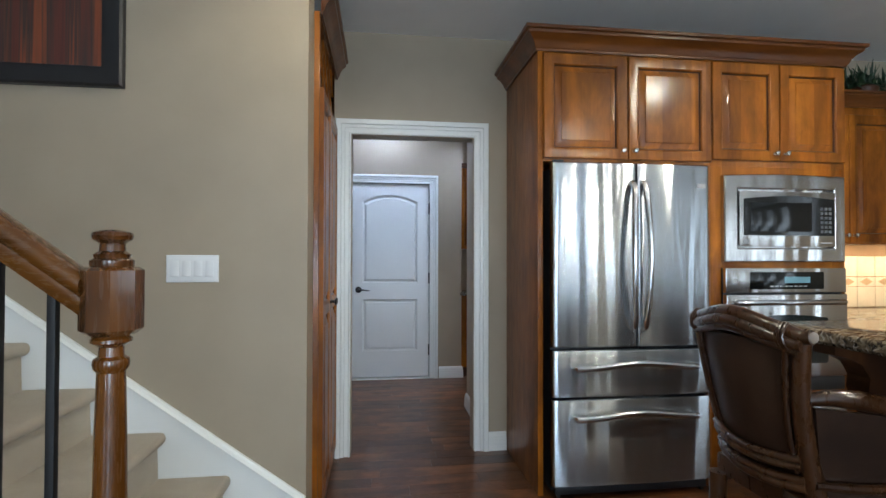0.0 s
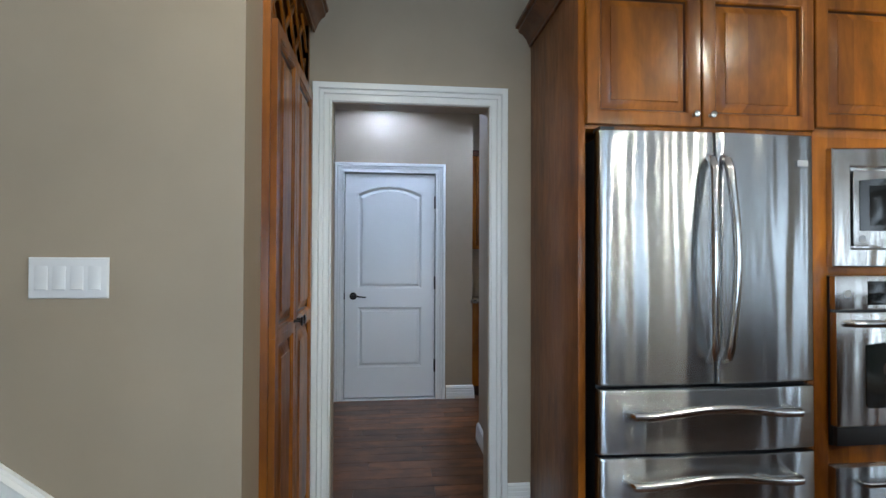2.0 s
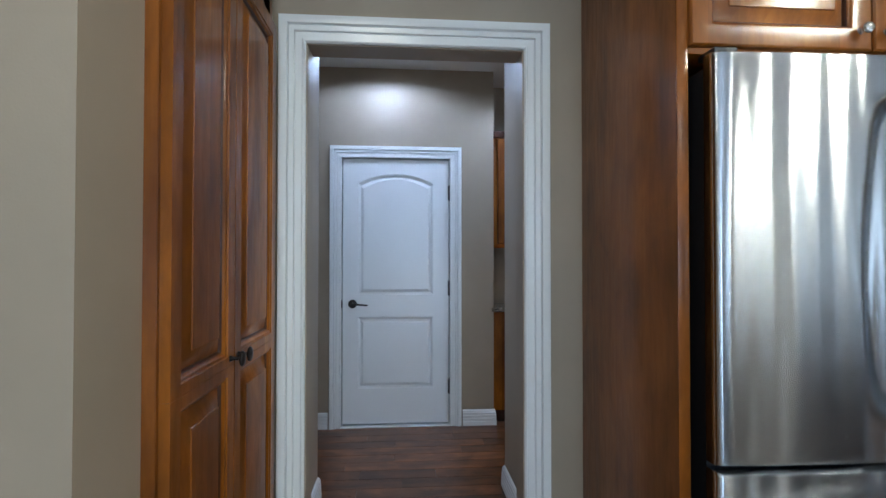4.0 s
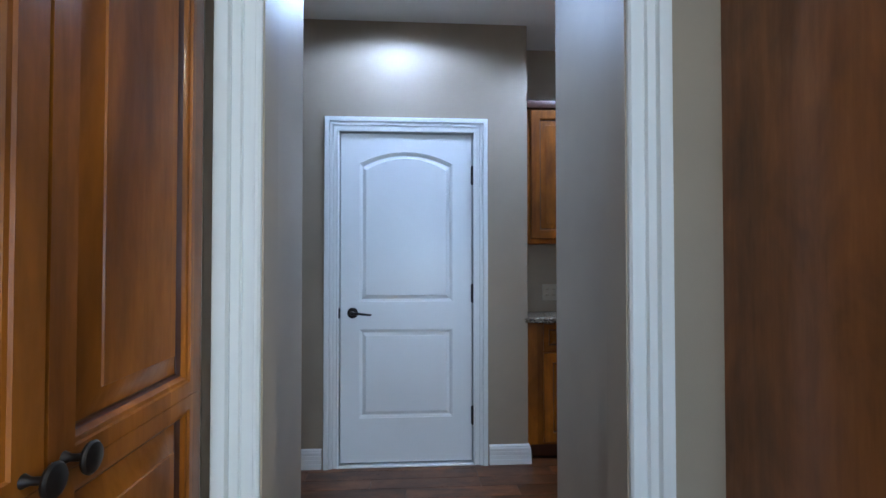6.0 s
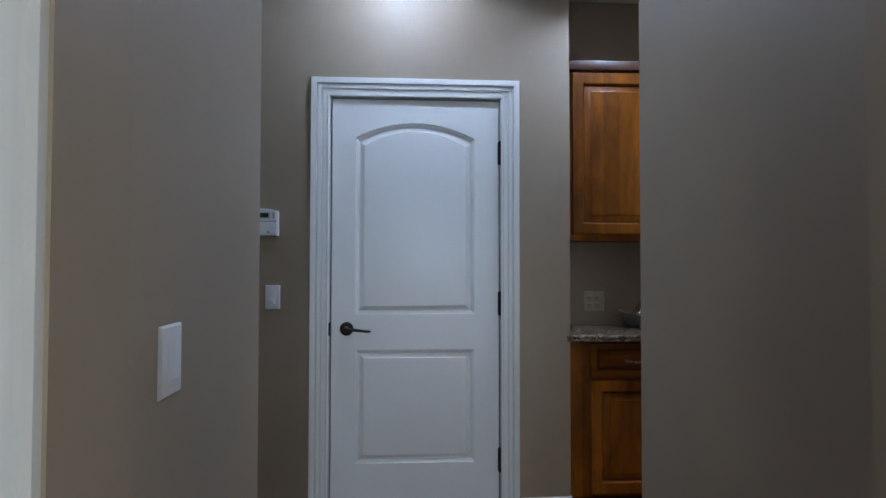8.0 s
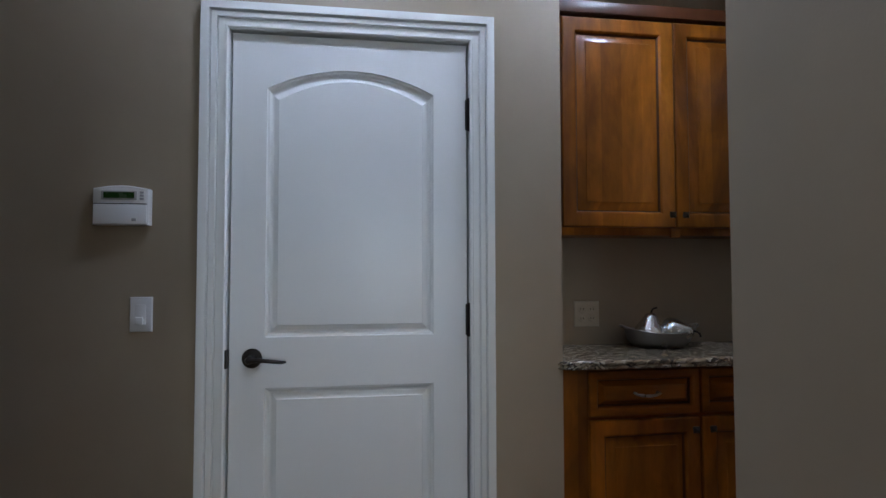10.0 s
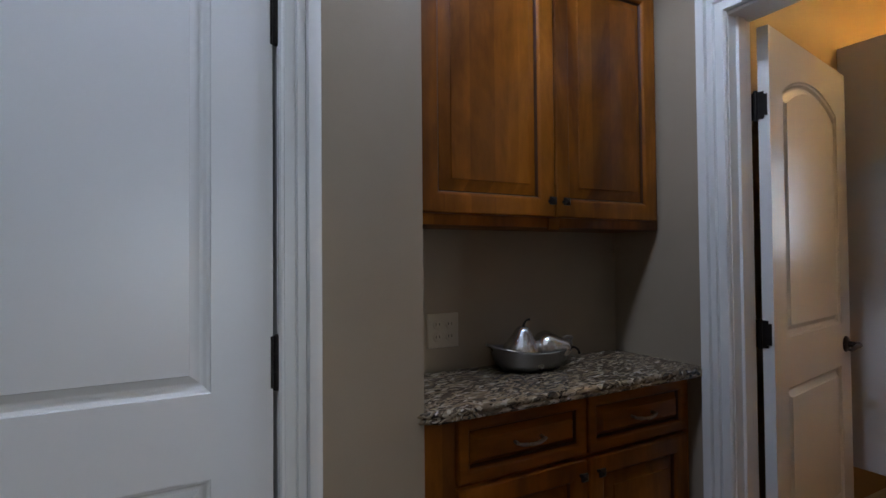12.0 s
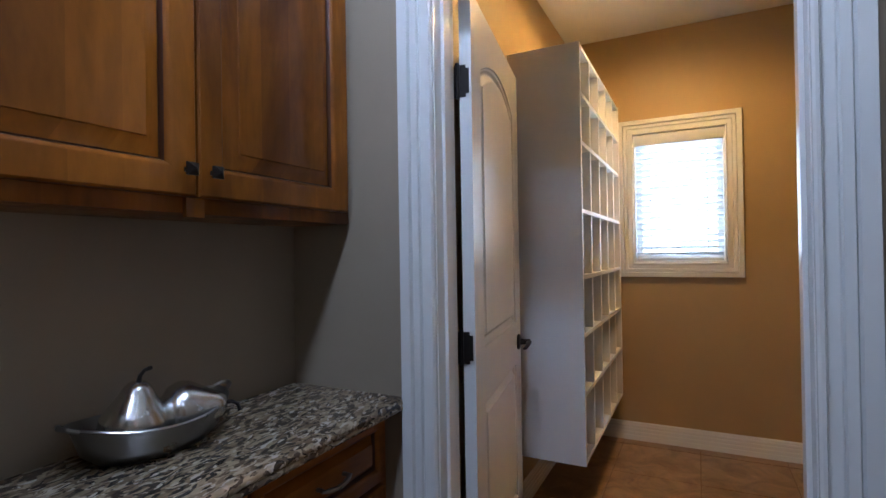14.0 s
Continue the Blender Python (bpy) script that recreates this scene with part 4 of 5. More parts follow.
# ---- island and stool ----
island = thing("kitchen_island", pose(1.62, 0.10, 0), "stained wood kitchen island with panelled sides", "island")
part("body", boxes((0.0, 1.30, -0.9, 1.24, 0.09, 1.028), bevel=0.003), ISLANDW, island)
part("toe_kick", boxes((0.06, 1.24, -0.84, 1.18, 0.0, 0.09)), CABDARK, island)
for y0 in (-0.86, -0.16, 0.54):
    d = part("side_panel", raised_door(0, 0.66, 0.14, 1.0, 0.0), ISLANDW, island, m=pose(-0.021, y0 + 0.66, 0, 0, 0, -90))
for y in (1.10, 0.30, -0.5):
    bm = bmesh.new()
    prof = [(0.0, 1.028), (-0.215, 1.028), (-0.215, 0.995), (-0.175, 0.988), (-0.125, 0.965), (-0.10, 0.925), (-0.105, 0.885), (-0.085, 0.845), (-0.045, 0.82), (-0.03, 0.78), (0.0, 0.76)]
    strip(bm, [[(u, yy, v) for u, v in prof] for yy in (y, y + 0.075)], True, True, True)
    part("corbel", bm, ISLANDW, island)
bm = bmesh.new()
cor = [(1.345 + 0.09 - 0.09 * math.cos(a), 1.42 - 0.09 + 0.09 * math.sin(a)) for a in [math.pi / 2 * k / 6 for k in range(7)]]
outline = [(1.345, -0.9)] + cor + [(3.05, 1.42), (3.05, -0.9)]
ctr = Vector((2.2, 0.3))


def inset(points, d):
    out = []
    n = len(points)
    for i in range(n):
        p, a, b = Vector(points[i]), Vector(points[i - 1]), Vector(points[(i + 1) % n])
        d0, d1 = (p - a).normalized(), (b - p).normalized()
        n0, n1 = Vector((d0.y, -d0.x)), Vector((d1.y, -d1.x))
        out.append(p + (n0 + n1) / (1 + n0.dot(n1)) * d)
    return out


strip(bm, [[(*p, z) for p in inset(outline, d)] for d, z in ((0.012, 1.030), (0.004, 1.034), (0.0, 1.042), (0.004, 1.050), (0.001, 1.058), (0.004, 1.066), (0.012, 1.070))], True, True, True)
solo("island_worktop", bm, GRANITE, "polished brown granite bar top on the island", "worktop", smooth=50)

stool = thing("bar_stool", pose(1.30, 1.212, 0), "dark carved wooden bar stool with a curved brown leather back", "bar stool")
# local axes: the stool faces +x, its back stands at -x


def back_point(u, v):
    """u across from -1 to 1, v from the seat (0) to the crest (1)."""
    w = max(v, 0.0)
    half = 0.155 + 0.045 * w ** 1.7
    lean = -0.150 - 0.070 * v - 0.012 * math.sin(math.pi * w)
    return Vector((lean + 0.034 * u * u, half * u, 0.70 + 0.385 * v))


bm = bmesh.new()
for off, flip in ((0.0, False), (0.035, True)):
    g = [[bm.verts.new(back_point(-1 + 2 * i / 12, 0.10 + 0.84 * j / 8) + Vector((off + (0.012 if flip else -0.010) * math.sin(math.pi * i / 12) * math.sin(math.pi * j / 8), 0, 0))) for i in range(13)] for j in range(9)]
    for j in range(8):
        for i in range(12):
            bm.faces.new((g[j][i], g[j][i + 1], g[j + 1][i + 1], g[j + 1][i]))
part("back_cushion", bm, LEATHER, stool, "dark brown leather back", smooth=60)


def crest_lift(u):
    """A low hump over the middle that swells down into scrolled shoulders."""
    a = abs(u)
    return 0.030 * math.cos(math.pi * min(a, 1.0) / 2) ** 2 - (0.010 * math.sin(math.pi * min((a - 0.85) / 0.4, 1.0)) if a > 0.85 else 0.0)


for dv, dx, radius, reach in ((1.03, 0.004, 0.0215, 1.13), (0.975, -0.010, 0.0185, 1.09), (0.927, -0.006, 0.0145, 1.04)):
    bm = bmesh.new()
    us = [-reach + 2 * reach * i / 32 for i in range(33)]
    pts = [back_point(u, dv) + Vector((dx, 0, crest_lift(u))) for u in us]
    tube(bm, pts, [radius * (0.72 + 0.28 * math.cos(math.pi * u / 2.6)) * (1.12 if abs(u) > reach - 0.06 else 1.0) for u in us], 14)
    part("crest_rail", bm, STOOLW, stool, "carved rolled wooden crest rail")
for s in (-1, 1):
    bm = bmesh.new()
    cap = back_point(s * 1.14, 1.03) + Vector((0.004, 0, crest_lift(1.13)))
    tube(bm, [cap, cap + Vector((0, s * 0.003, 0)), cap + Vector((0, s * 0.006, 0))], [0.0145, 0.013, 0.006], 14)
    part("scroll_cap", bm, STOOLTIP, stool, "end of the crest rail with a highlight painted pale")
    bm = bmesh.new()
    knot = back_point(s * 0.86, 1.0) + Vector((-0.014, 0, crest_lift(0.86)))
    for k in range(3):
        tube(bm, arc(knot + Vector((0.010, s * 0.011 * (k - 1), 0.034)), knot + Vector((0.010, s * 0.011 * (k - 1) + s * 0.006, -0.040)), (-0.020, 0, 0), 6), [0.003, 0.004, 0.0045, 0.0045, 0.0045, 0.004, 0.003], 8)
    part("carved_band", bm, STOOLW, stool, "carved band round the crest rail")
    bm = bmesh.new()
    tube(bm, [back_point(s, v) + Vector((0.010, s * 0.004, 0)) for v in [-0.15 + 1.12 * i / 14 for i in range(15)]], [0.026 - 0.006 * i / 14 for i in range(15)], 14)
    part("back_post", bm, STOOLW, stool)
    bm = bmesh.new()
    tube(bm, [back_point(s * 0.90, v) + Vector((-0.008, 0, 0)) for v in [0.06 + 0.86 * i / 12 for i in range(13)]], 0.008, 10)
    part("back_bead", bm, STOOLW, stool, "slim wooden bead beside the leather")
    bm = bmesh.new()
    a = back_point(s, 0.58) + Vector((0.02, s * 0.012, 0))
    pts = [a, a + Vector((0.05, s * 0.012, 0.008)), a + Vector((0.12, s * 0.026, 0.002)), a + Vector((0.20, s * 0.036, -0.014)), a + Vector((0.28, s * 0.038, -0.034)), a + Vector((0.325, s * 0.034, -0.060)), a + Vector((0.335, s * 0.030, -0.090)), a + Vector((0.315, s * 0.025, -0.105))]
    tube(bm, pts, [0.016, 0.021, 0.024, 0.025, 0.026, 0.025, 0.021, 0.013], 14)
    arm = part("arm", bm, STOOLW, stool, "polished scrolled wooden arm")
    bm = bmesh.new()
    tube(bm, [a + Vector((0.28, s * 0.03, -0.05)), Vector((0.13, s * 0.205, 0.80)), Vector((0.16, s * 0.19, 0.69))], [0.018, 0.016, 0.020], 12)
    part("arm_support", bm, STOOLW, stool)
    bm = bmesh.new()
    strip(bm, [[a + Vector((0.02, s * 0.004, -0.02)), a + Vector((0.25, s * 0.02, -0.05)), Vector((0.14, s * 0.195, 0.72)), Vector((-0.10, s * 0.175, 0.72))], [a + Vector((0.02, -s * 0.012, -0.02)), a + Vector((0.25, -s * 0.0, -0.05)), Vector((0.14, s * 0.175, 0.72)), Vector((-0.10, s * 0.155, 0.72))]], True, True, True)
    part("side_panel", bm, LEATHER, stool, "dark leather side panel")
    bm = bmesh.new()
    tube(bm, arc((-0.12, s * 0.175, 0.705), (0.16, s * 0.205, 0.700), (0, s * 0.008, -0.006), 8), 0.013, 10)
    part("side_moulding", bm, STOOLW, stool)
for v, radius in ((0.165, 0.011), (0.12, 0.013), (0.02, 0.012), (-0.03, 0.014)):
    bm = bmesh.new()
    tube(bm, [back_point(-1.04 + 2.08 * i / 18, v) + Vector((-0.016, 0, -0.014 * (1 - (-1.04 + 2.08 * i / 18) ** 2))) for i in range(19)], radius, 12)
    part("back_moulding", bm, STOOLW, stool, "curved reeded wooden moulding")
bm = bmesh.new()
strip(bm, [[(x * s, y * s, z) for x, y in ((-0.09, -0.17), (0.20, -0.21), (0.23, -0.16), (0.23, 0.16), (0.20, 0.21), (-0.09, 0.17))] for s, z in ((0.98, 0.655), (1.0, 0.67), (1.0, 0.71), (0.94, 0.735), (0.6, 0.745))], True, True, True)
part("seat", bm, LEATHER, stool, "dark leather seat", smooth=60)
part("seat_frame", boxes((-0.13, 0.22, -0.19, 0.19, 0.59, 0.655), bevel=0.012), STOOLW, stool)
for x, y in ((-0.14, -0.165), (-0.14, 0.165), (0.18, -0.18), (0.18, 0.18)):
    bm = bmesh.new()
    tube(bm, [(x, y, 0.60), (x * 1.02, y * 1.02, 0.45), (x * 1.15, y * 1.1, 0.20), (x * 1.30, y * 1.2, 0.0)], [0.028, 0.024, 0.019, 0.021], 12)
    part("leg", bm, STOOLW, stool)
bm = bmesh.new()
ringp = [(-0.165, -0.185), (0.21, -0.20), (0.21, 0.20), (-0.165, 0.185)]
for a, b in zip(ringp, ringp[1:] + ringp[:1]):
    tube(bm, [(*a, 0.22), (*b, 0.22)], 0.013, 8)
part("footrest", bm, STOOLW, stool)

# ---- stairs ----
stairs = thing("stairs", pose(-0.279, 0.88, 0), "beige carpeted staircase rising along the wall", "stairs")
RISE, RUN = 0.188, 0.2555
for k in range(1, 13):
    x = -RUN * (k - 1)
    bm = bmesh.new()
    prof = [(x - 0.02, RISE * (k - 1)), (x - 0.024, RISE * k - 0.055), (x - 0.006, RISE * k - 0.050), (x + 0.006, RISE * k - 0.036), (x + 0.008, RISE * k - 0.020), (x + 0.002, RISE * k - 0.006), (x - 0.012, RISE * k), (x - RUN - 0.024, RISE * k), (x - RUN - 0.024, RISE * (k - 1))]
    strip(bm, [[(u, v, w) for u, w in prof] for v in (0.0, 1.195)], True, True, True)
    part("step", bm, CARPET, stairs, "beige carpeted step with a rounded nose", smooth=45)
bm = bmesh.new()
top = lambda x: 0.784 + 0.737 * (-0.947 - x)
low_x, high_x = -0.226, -3.2
prof = [(low_x, 0.0), (low_x, top(low_x)), (high_x, top(high_x)), (high_x, top(high_x) - 0.5), (-0.55, 0.0)]
strip(bm, [[(u, v, w) for u, w in prof] for v in (2.078, 2.095)], True, True, True)
# moulded cap along the slope
cap = bmesh.new()
strip(cap, [[(x, 2.095, top(x) - 0.02), (x, 2.070, top(x) - 0.02), (x, 2.068, top(x) - 0.012), (x, 2.074, top(x) - 0.004), (x, 2.080, top(x)), (x, 2.083, top(x) + 0.010), (x, 2.095, top(x) + 0.012)] for x in (low_x, high_x)], True, True, True)
skirt = structure("skirting_stairs", bm, TRIM, "white painted skirting board beside the stairs", "skirting board")
part("cap_moulding", cap, TRIM, skirt)

rail = thing("stair_railing", pose(-0.408, 0.875, 0), "stained wooden stair railing with a turned newel and black balusters", "railing")
bm = bmesh.new()
turned(bm, [(0.038, RISE), (0.038, 0.42), (0.032, 0.43), (0.038, 0.45), (0.029, 0.47), (0.031, 0.60), (0.030, 0.75), (0.0265, 0.95), (0.0235, 1.072), (0.029, 1.080), (0.0305, 1.088), (0.029, 1.096), (0.0215, 1.101), (0.0205, 1.118), (0.027, 1.122), (0.034, 1.127), (0.034, 1.133), (0.029, 1.138), (0.032, 1.142)], 32)
newel = part("newel_post", bm, STAIRW, rail, "turned newel post with an octagonal block")
bm = bmesh.new()
turned(bm, [(0.040, 1.140), (0.0515, 1.150), (0.0515, 1.258), (0.042, 1.264)], 8)
part("block", bm, STAIRW, newel, m=pose(0, 0, 0, 0, 0, 22.5), smooth=20)
bm = bmesh.new()
turned(bm, [(0.034, 1.262), (0.036, 1.268), (0.036, 1.276), (0.029, 1.280), (0.031, 1.287), (0.022, 1.293), (0.021, 1.306), (0.025, 1.310), (0.032, 1.314), (0.0345, 1.321), (0.032, 1.327), (0.022, 1.331), (0.004, 1.333)], 32)
part("finial", bm, STAIRW, newel)
bm = bmesh.new()
prof = [(-0.022, -0.040), (0.022, -0.040), (0.030, -0.020), (0.026, -0.005), (0.034, 0.008), (0.034, 0.022), (0.024, 0.034), (0.0, 0.040), (-0.024, 0.034), (-0.034, 0.022), (-0.034, 0.008), (-0.026, -0.005), (-0.030, -0.020)]
strip(bm, [[(x, y, 1.214 + 0.75 * (-0.04 - x) + z) for y, z in prof] for x in (-0.04, -1.30)], True, True, True)
part("handrail", bm, RAILW, rail, "stained wooden handrail", smooth=50)
for k in range(12):
    x = -0.099 - 0.092 * k
    z0 = RISE * (1 + math.floor(max(0, -(x - 0.134)) / RUN))
    bm = bmesh.new()
    box(bm, x - 0.0075, x + 0.0075, -0.0075, 0.0075, z0, 1.176 + 0.75 * (-0.04 - x) + 0.010, 0.0015)
    box(bm, x - 0.014, x + 0.014, -0.014, 0.014, z0, z0 + 0.02, 0.003)
    part("baluster", bm, IRON, rail, "square black baluster")

# painting on the stair wall
art = thing("painting", pose(-1.760, 2.095, 1.972), "abstract painting in rust and black bands in a black frame", "painting")
bm = bmesh.new()
fp = [(0.0, 0.0), (0.0, 0.026), (0.010, 0.034), (0.060, 0.030), (0.082, 0.022), (0.086, 0.012), (0.086, 0.0)]
sweep(bm, [(0, 0), (0.80, 0), (0.80, 0.66), (0, 0.66)], fp, lambda u, v, w: (u, -w, v), True)
part("frame", bm, BLACK, art, "wide black frame")
part("canvas", boxes((0.08, 0.72, -0.014, -0.002, 0.08, 0.58)), CANVAS, art, "painted canvas with upright bands")

# ---- niche with cabinets ----
upper = cabinet("niche_wall_cabinet", pose(0.958, 5.366, 0), "stained maple wall cabinet with two raised-panel doors in the niche",
                [(0.0, 1.040, 0.0, 0.207, 1.370, 2.30), (0.519, 0.560, -0.012, 0.0, 1.362, 1.400)], [(0.058, 0.537, 1.402, 2.252, -0.021, 0.513, 1.452), (0.542, 1.014, 1.402, 2.252, -0.021, 0.570, 1.452)], BRONZE, True)
part("top_moulding", boxes((0.0, 1.040, -0.034, 0.207, 2.262, 2.312), bevel=0.006), CABDARK, upper, "dark top moulding")
base = cabinet("niche_base_cabinet", pose(0.958, 5.251, 0), "stained maple base cabinet with two drawers and two doors", [(0.0, 1.038, 0.0, 0.322, 0.095, 0.868)],
               [(0.108, 0.550, 0.112, 0.672, -0.021, 0.520, 0.630), (0.558, 1.006, 0.112, 0.672, -0.021, 0.590, 0.630)], BRONZE, True, drawers=[(0.108, 0.550, 0.686, 0.856, -0.021), (0.558, 1.006, 0.686, 0.856, -0.021)], toe=(0.0, 1.038, 0.06, 0.32, 0.0, 0.095))
bm = bmesh.new()
outline = [(0.958, 5.573), (1.997, 5.573), (1.997, 5.178), (0.984, 5.178), (0.934, 5.203), (0.958, 5.204)]
strip(bm, [[(*p, z) for p in inset(outline, d)] for d, z in ((0.010, 0.869), (0.002, 0.872), (0.0, 0.878), (0.003, 0.884), (0.0, 0.890), (0.002, 0.898), (0.008, 0.902))], True)
worktop = thing("niche_worktop", pose(0, 0, 0), "speckled brown granite worktop in the niche", "worktop")
part("edge", bm, GRANITE, worktop, "double-rounded polished edge", smooth=50)
bm = bmesh.new()
strip(bm, [[(*p, z) for p in inset(outline, 0.008)] for z in (0.8695, 0.902)], True, True, True)
part("slab", bm, GRANITE, worktop)

# pewter bowl with silver pears
bowl = thing("fruit_bowl", pose(1.480, 5.458, 0.902), "oval pewter bowl with a rolled rim on the granite worktop", "bowl")
bm = bmesh.new()
loops = []
for r, z in ((0.070, 0.0), (0.098, 0.005), (0.122, 0.026), (0.135, 0.062), (0.142, 0.071), (0.145, 0.075), (0.141, 0.078), (0.130, 0.066), (0.116, 0.030), (0.095, 0.012), (0.06, 0.008)):
    loops.append([(r * 1.10 * math.cos(a) * (1 + 0.015 * math.sin(3 * a)), r * 0.70 * math.sin(a), z + (0.010 * math.cos(2 * a) if z > 0.03 else 0)) for a in [2 * math.pi * k / 36 for k in range(36)]])
strip(bm, loops, True, True, True)
part("dish", bm, PEWTER, bowl, smooth=60)
for s in (-1, 1):
    bm = bmesh.new()
    tube(bm, [(s * 0.152, -0.022, 0.083), (s * 0.168, -0.014, 0.091), (s * 0.174, 0, 0.093), (s * 0.168, 0.014, 0.091), (s * 0.152, 0.022, 0.083)], 0.005, 8)
    part("handle", bm, PEWTER, bowl)
PEAR = [(r * 1.20, h * 1.03) for r, h in [(0.005, 0.0), (0.028, 0.002), (0.045, 0.017), (0.052, 0.038), (0.049, 0.058), (0.038, 0.078), (0.027, 0.096), (0.021, 0.111), (0.013, 0.121), (0.003, 0.123)]]
for m, label in ((pose(1.428, 5.450, 0.922, 4, 3, 0), "silver-leafed pear standing in the pewter bowl"), (pose(1.492, 5.462, 0.962, 0, 84, -40), "silver-leafed pear lying in the pewter bowl")):
    pear = thing("silver_pear", m, label, "ornament", "silver pears in the bowl")
    bm = bmesh.new()
    turned(bm, PEAR, 28)
    part("fruit", bm, SILVER, pear, smooth=70)
    bm = bmesh.new()
    tube(bm, [(0, 0, 0.122), (0.002, 0, 0.136), (0.010, 0, 0.146), (0.024, 0, 0.149)], [0.0050, 0.0040, 0.0036, 0.0045], 8)
    part("stem", bm, BRONZE, pear)

# ---- mudroom ----
cub = thing("cubby_shelf", pose(3.152, 5.288, 0.310), "tall white melamine cubby shelf hung on the mudroom wall", "shelf")
CW, CH, CD = 1.24, 1.925, 0.345
part("side", boxes((0, 0.018, -CD, 0, 0, CH), bevel=0.001), MELA, cub)
part("side", boxes((CW - 0.018, CW, -CD, 0, 0, CH), bevel=0.001), MELA, cub)
part("back", boxes((0.018, CW - 0.018, -0.008, 0, 0, CH)), MELA, cub)
rows = [0.0, 0.307, 0.577, 0.843, 1.148, 1.462, 1.688]
for z in rows + [CH - 0.018]:
    part("shelf", boxes((0.018, CW - 0.018, -CD + 0.003, -0.008, z, z + 0.018)), MELA, cub)
for z0, z1 in zip(rows, rows[1:] + [CH - 0.018]):
    for k in range(1, 5):
        x = CW * k / 5
        part("divider", boxes((x - 0.009, x + 0.009, -CD + 0.004, -0.008, z0 + 0.018, z1)), MELA, cub)

win = tagged(new("window_1", mesh_of("window_1", boxes((4.575, 4.60, WY0, WY1, WZ0, WZ0 + 0.05), (4.575, 4.60, WY0, WY1, WZ1 - 0.05, WZ1), (4.575, 4.60, WY0, WY0 + 0.045, WZ0 + 0.05, WZ1 - 0.05), (4.575, 4.60, WY1 - 0.045, WY1, WZ0 + 0.05, WZ1 - 0.05)), TRIM, 0)), "small white mudroom window with blinds", "window", kind="structure")
pane = part("pane", boxes((4.584, 4.590, WY0 + 0.045, WY1 - 0.045, WZ0 + 0.05, WZ1 - 0.05)), GLASS, win)
pane.visible_shadow = False
part("window_liner", boxes((4.481, 4.575, WY0 - 0.004, WY0 + 0.008, WZ0, WZ1), (4.481, 4.575, WY1 - 0.008, WY1 + 0.004, WZ0, WZ1), (4.481, 4.575, WY0 + 0.008, WY1 - 0.008, WZ1 - 0.008, WZ1 + 0.004), (4.481, 4.575, WY0 + 0.008, WY1 - 0.008, WZ0 - 0.004, WZ0 + 0.008)), TRIM, win)
blind = thing("window_blind", pose(4.52, WY0 + 0.012, WZ0 + 0.012), "white horizontal slat blind lowered over the mudroom window", "blind")
BW = WY1 - WY0 - 0.024
part("valance", boxes((-0.045, -0.030, -0.004, BW + 0.004, 0.772, 0.842), bevel=0.003), BLIND, blind)
part("headrail", boxes((-0.028, 0.028, 0.0, BW, 0.790, 0.835)), BLIND, blind)
part("bottom_rail", boxes((-0.022, 0.022, 0.0, BW, 0.0, 0.018), bevel=0.003), BLIND, blind)
slat = mesh_of("slat", boxes((-0.024, 0.024, 0.0, BW, -0.0016, 0.0016)), BLIND, 0)
for k in range(19):
    part("slat", slat, BLIND, blind, m=pose(0, 0, 0.045 + k * 0.040, 0, 24, 0))
for y in (0.09, BW - 0.09):
    part("ladder_cord", boxes((-0.025, -0.0235, y - 0.002, y + 0.002, 0.01, 0.79)), BLIND, blind)

# ceiling lights
LIGHTS = [(x, y, BULB, "round recessed cool white ceiling downlight in the hall, lit") for x, y in HALL]
LIGHTS += [(x, y, WARMBULB, "round recessed warm ceiling downlight in the kitchen, lit") for x, y in KITCHEN]
LIGHTS += [(3.55, 4.62, WARMBULB, "round recessed warm ceiling downlight in the mudroom, lit")]
for x, y, mat, label in LIGHTS:
    dl = thing("downlight", pose(x, y, H), label, "ceiling light")
    bm = bmesh.new()
    turned(bm, [(0.062, 0.0), (0.088, -0.001), (0.092, -0.005), (0.086, -0.009), (0.066, -0.006)], 32)
    part("trim_ring", bm, TRIM, dl)
    bm = bmesh.new()
    turned(bm, [(0.060, -0.004), (0.058, -0.011), (0.03, -0.016)], 28)
    part("lens", bm, mat, dl, "glowing lens")

# kitchen windows
for n, (a, b) in enumerate(WINS):
    w = tagged(new("window_%d" % (n + 2), mesh_of("window", boxes((a, b, -4.58, -4.52, 0.08, 0.14), (a, b, -4.58, -4.52, 2.29, 2.35), (a, a + 0.06, -4.58, -4.52, 0.14, 2.29), (b - 0.06, b, -4.58, -4.52, 0.14, 2.29), ((a + b) / 2 - 0.03, (a + b) / 2 + 0.03, -4.58, -4.52, 0.14, 2.29)), TRIM, 0)), "tall white framed kitchen window", "window", kind="structure")
    for x0, x1 in ((a + 0.06, (a + b) / 2 - 0.03), ((a + b) / 2 + 0.03, b - 0.06)):
        p = part("pane", boxes((x0, x1, -4.552, -4.546, 0.14, 2.29)), GLASS, w)
        p.visible_shadow = False
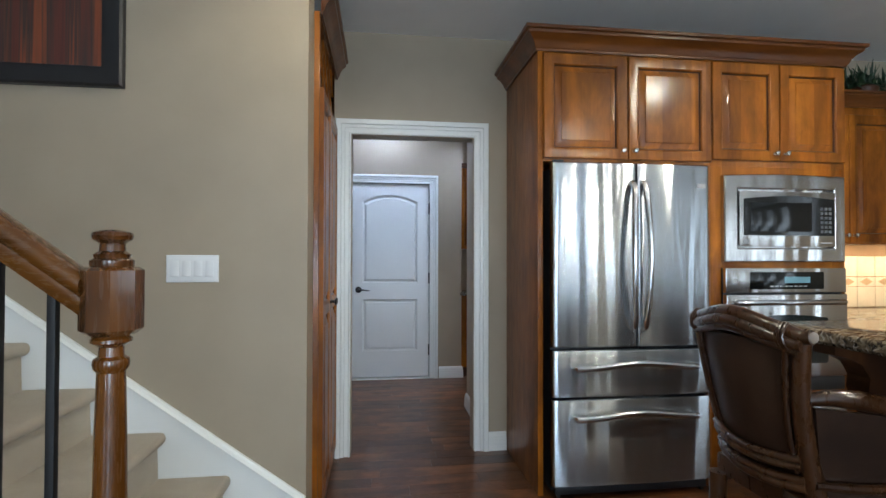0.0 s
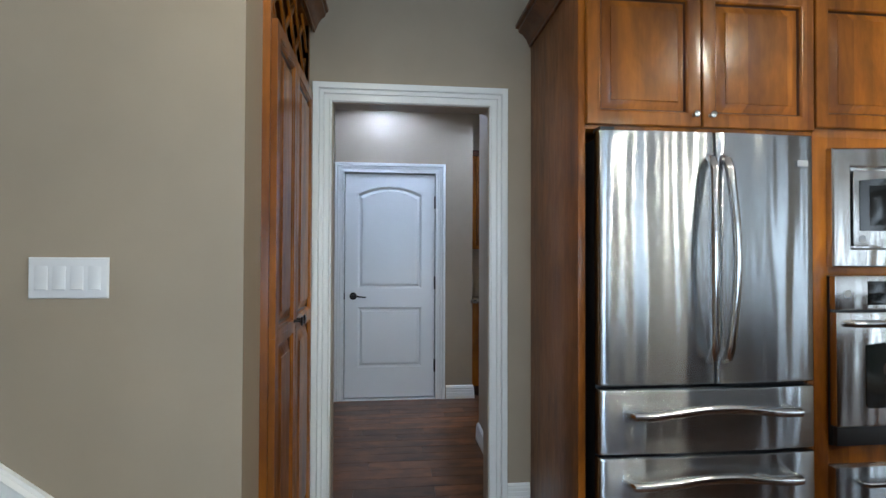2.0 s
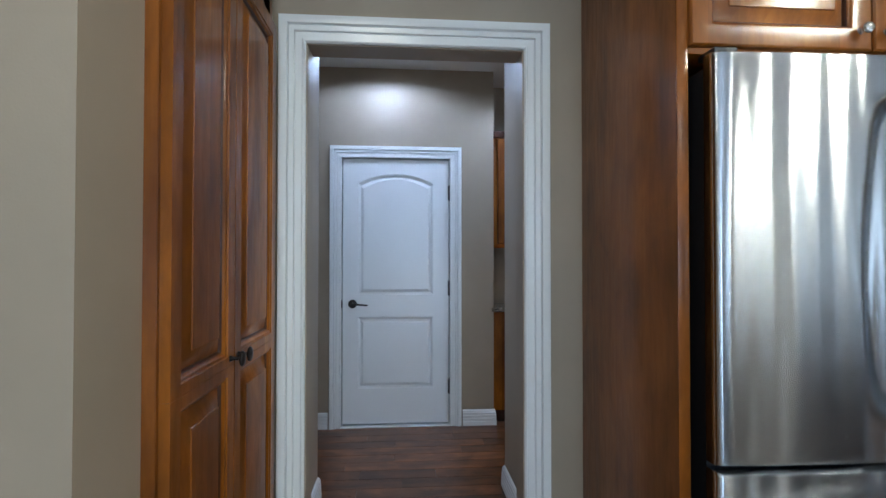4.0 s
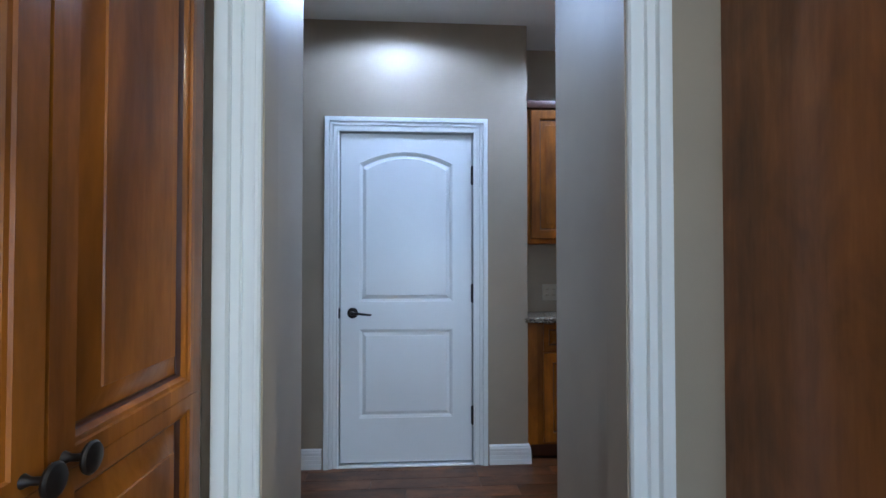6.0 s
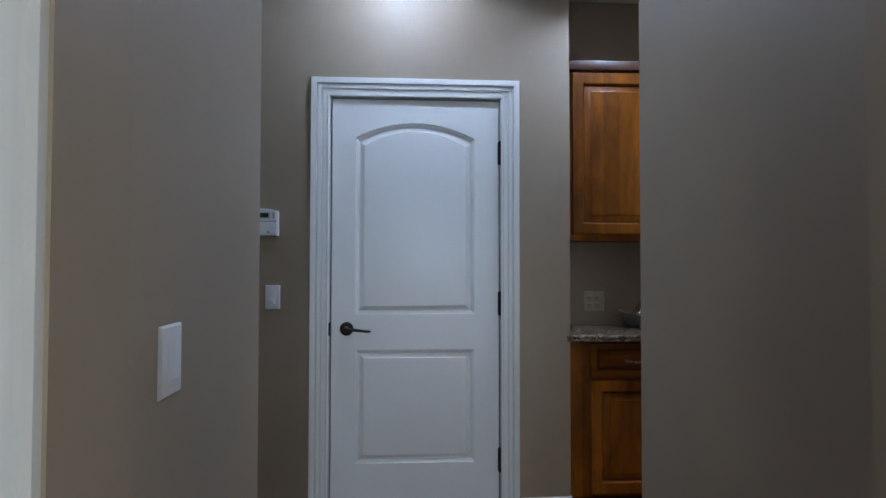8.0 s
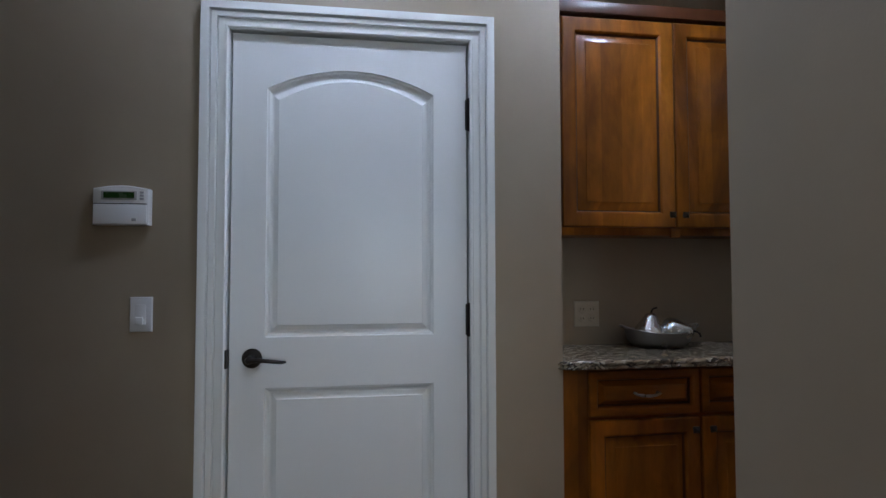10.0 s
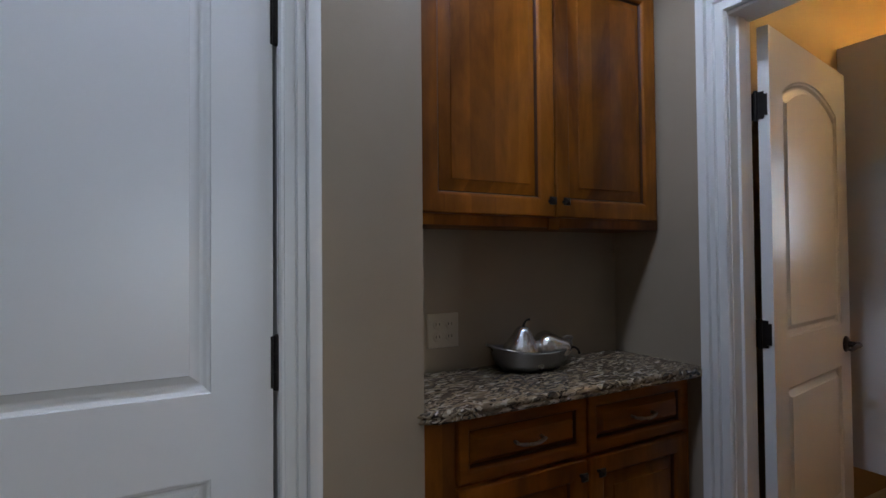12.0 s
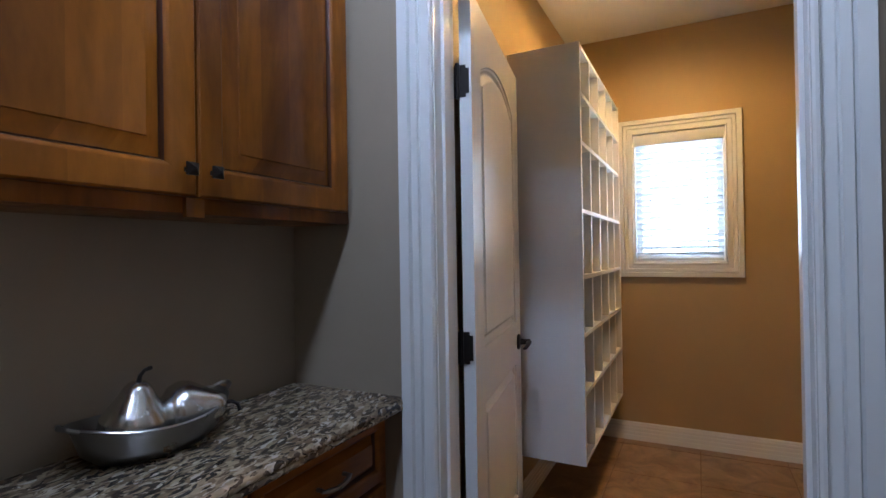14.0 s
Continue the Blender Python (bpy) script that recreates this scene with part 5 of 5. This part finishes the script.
for n, (a, b) in enumerate(EAST):
    w = tagged(new("window_%d" % (n + 5), mesh_of("window", boxes((4.93, 4.99, a, b, 0.08, 0.14), (4.93, 4.99, a, b, 2.34, 2.4), (4.93, 4.99, a, a + 0.06, 0.14, 2.34), (4.93, 4.99, b - 0.06, b, 0.14, 2.34)), TRIM, 0)), "wide white framed kitchen window", "window", kind="structure")
    p = part("pane", boxes((4.957, 4.963, a + 0.06, b - 0.06, 0.14, 2.34)), GLASS, w)
    p.visible_shadow = False

# ---- floors, piece by piece ----
floor = tagged(new("floor"), "dark hand-scraped walnut plank floor", "floor", kind="structure")
rng = random.Random(11)
PW = 0.121
lengths = [mesh_of("plank", boxes((0.0008, ln - 0.0008, 0.0008, PW - 0.0008, -0.012, 0.0), bevel=0.0016), PLANK, 0) for ln in (0.45, 0.62, 0.80, 1.0, 1.2)]
sizes = (0.45, 0.62, 0.80, 1.0, 1.2)
y = 1.40
while y < 5.19:
    x = -1.0 + rng.uniform(-0.4, 0.0)
    x_end = 2.05 if y > 3.9 or y < 2.45 else 1.0
    if y > 3.3:
        x = max(x, -1.0)
    while x < x_end:
        k = rng.randrange(5)
        o = new("plank", lengths[k])
        o.parent = floor
        o.matrix_basis = pose(x, y, rng.uniform(-0.0006, 0.0))
        x += sizes[k]
    y += PW
bm = bmesh.new()
rest = []
y = -4.5
while y < 1.39:
    x = -4.0 + rng.uniform(-0.8, 0)
    while x < 4.9:
        ln = rng.choice((0.8, 1.0, 1.2))
        rest.append((max(x, -4.0), min(x + ln, 4.9), y, min(y + PW, 1.398)))
        x += ln
    y += PW
for x0, x1, y0, y1 in rest + [(-1.8, -1.41, 4.08, 5.2), (1.0, 4.88, 2.45, 3.18), (2.05, 4.88, 1.40, 2.45), (-1.0, 1.0, 5.209, 5.75)]:
    box(bm, x0 + 0.0008, x1 - 0.0008, y0 + 0.0008, y1 - 0.0008, -0.012, 0.0)
tagged(part("plank_rest", bm, PLANK, floor, smooth=0), kind="stuff")
mfloor = tagged(new("mudroom_floor"), "brown mottled ceramic tile floor of the mudroom", "floor", kind="structure")
TS = 0.462
data = mesh_of("tile", boxes((0.003, TS - 0.003, 0.003, TS - 0.003, -0.008, 0.0), bevel=0.0015), TILE, 0)
for i in range(6):
    for j in range(5):
        o = new("tile", data)
        o.parent = mfloor
        o.matrix_basis = pose(2.065 + i * TS, 3.10 + j * TS, 0.0)
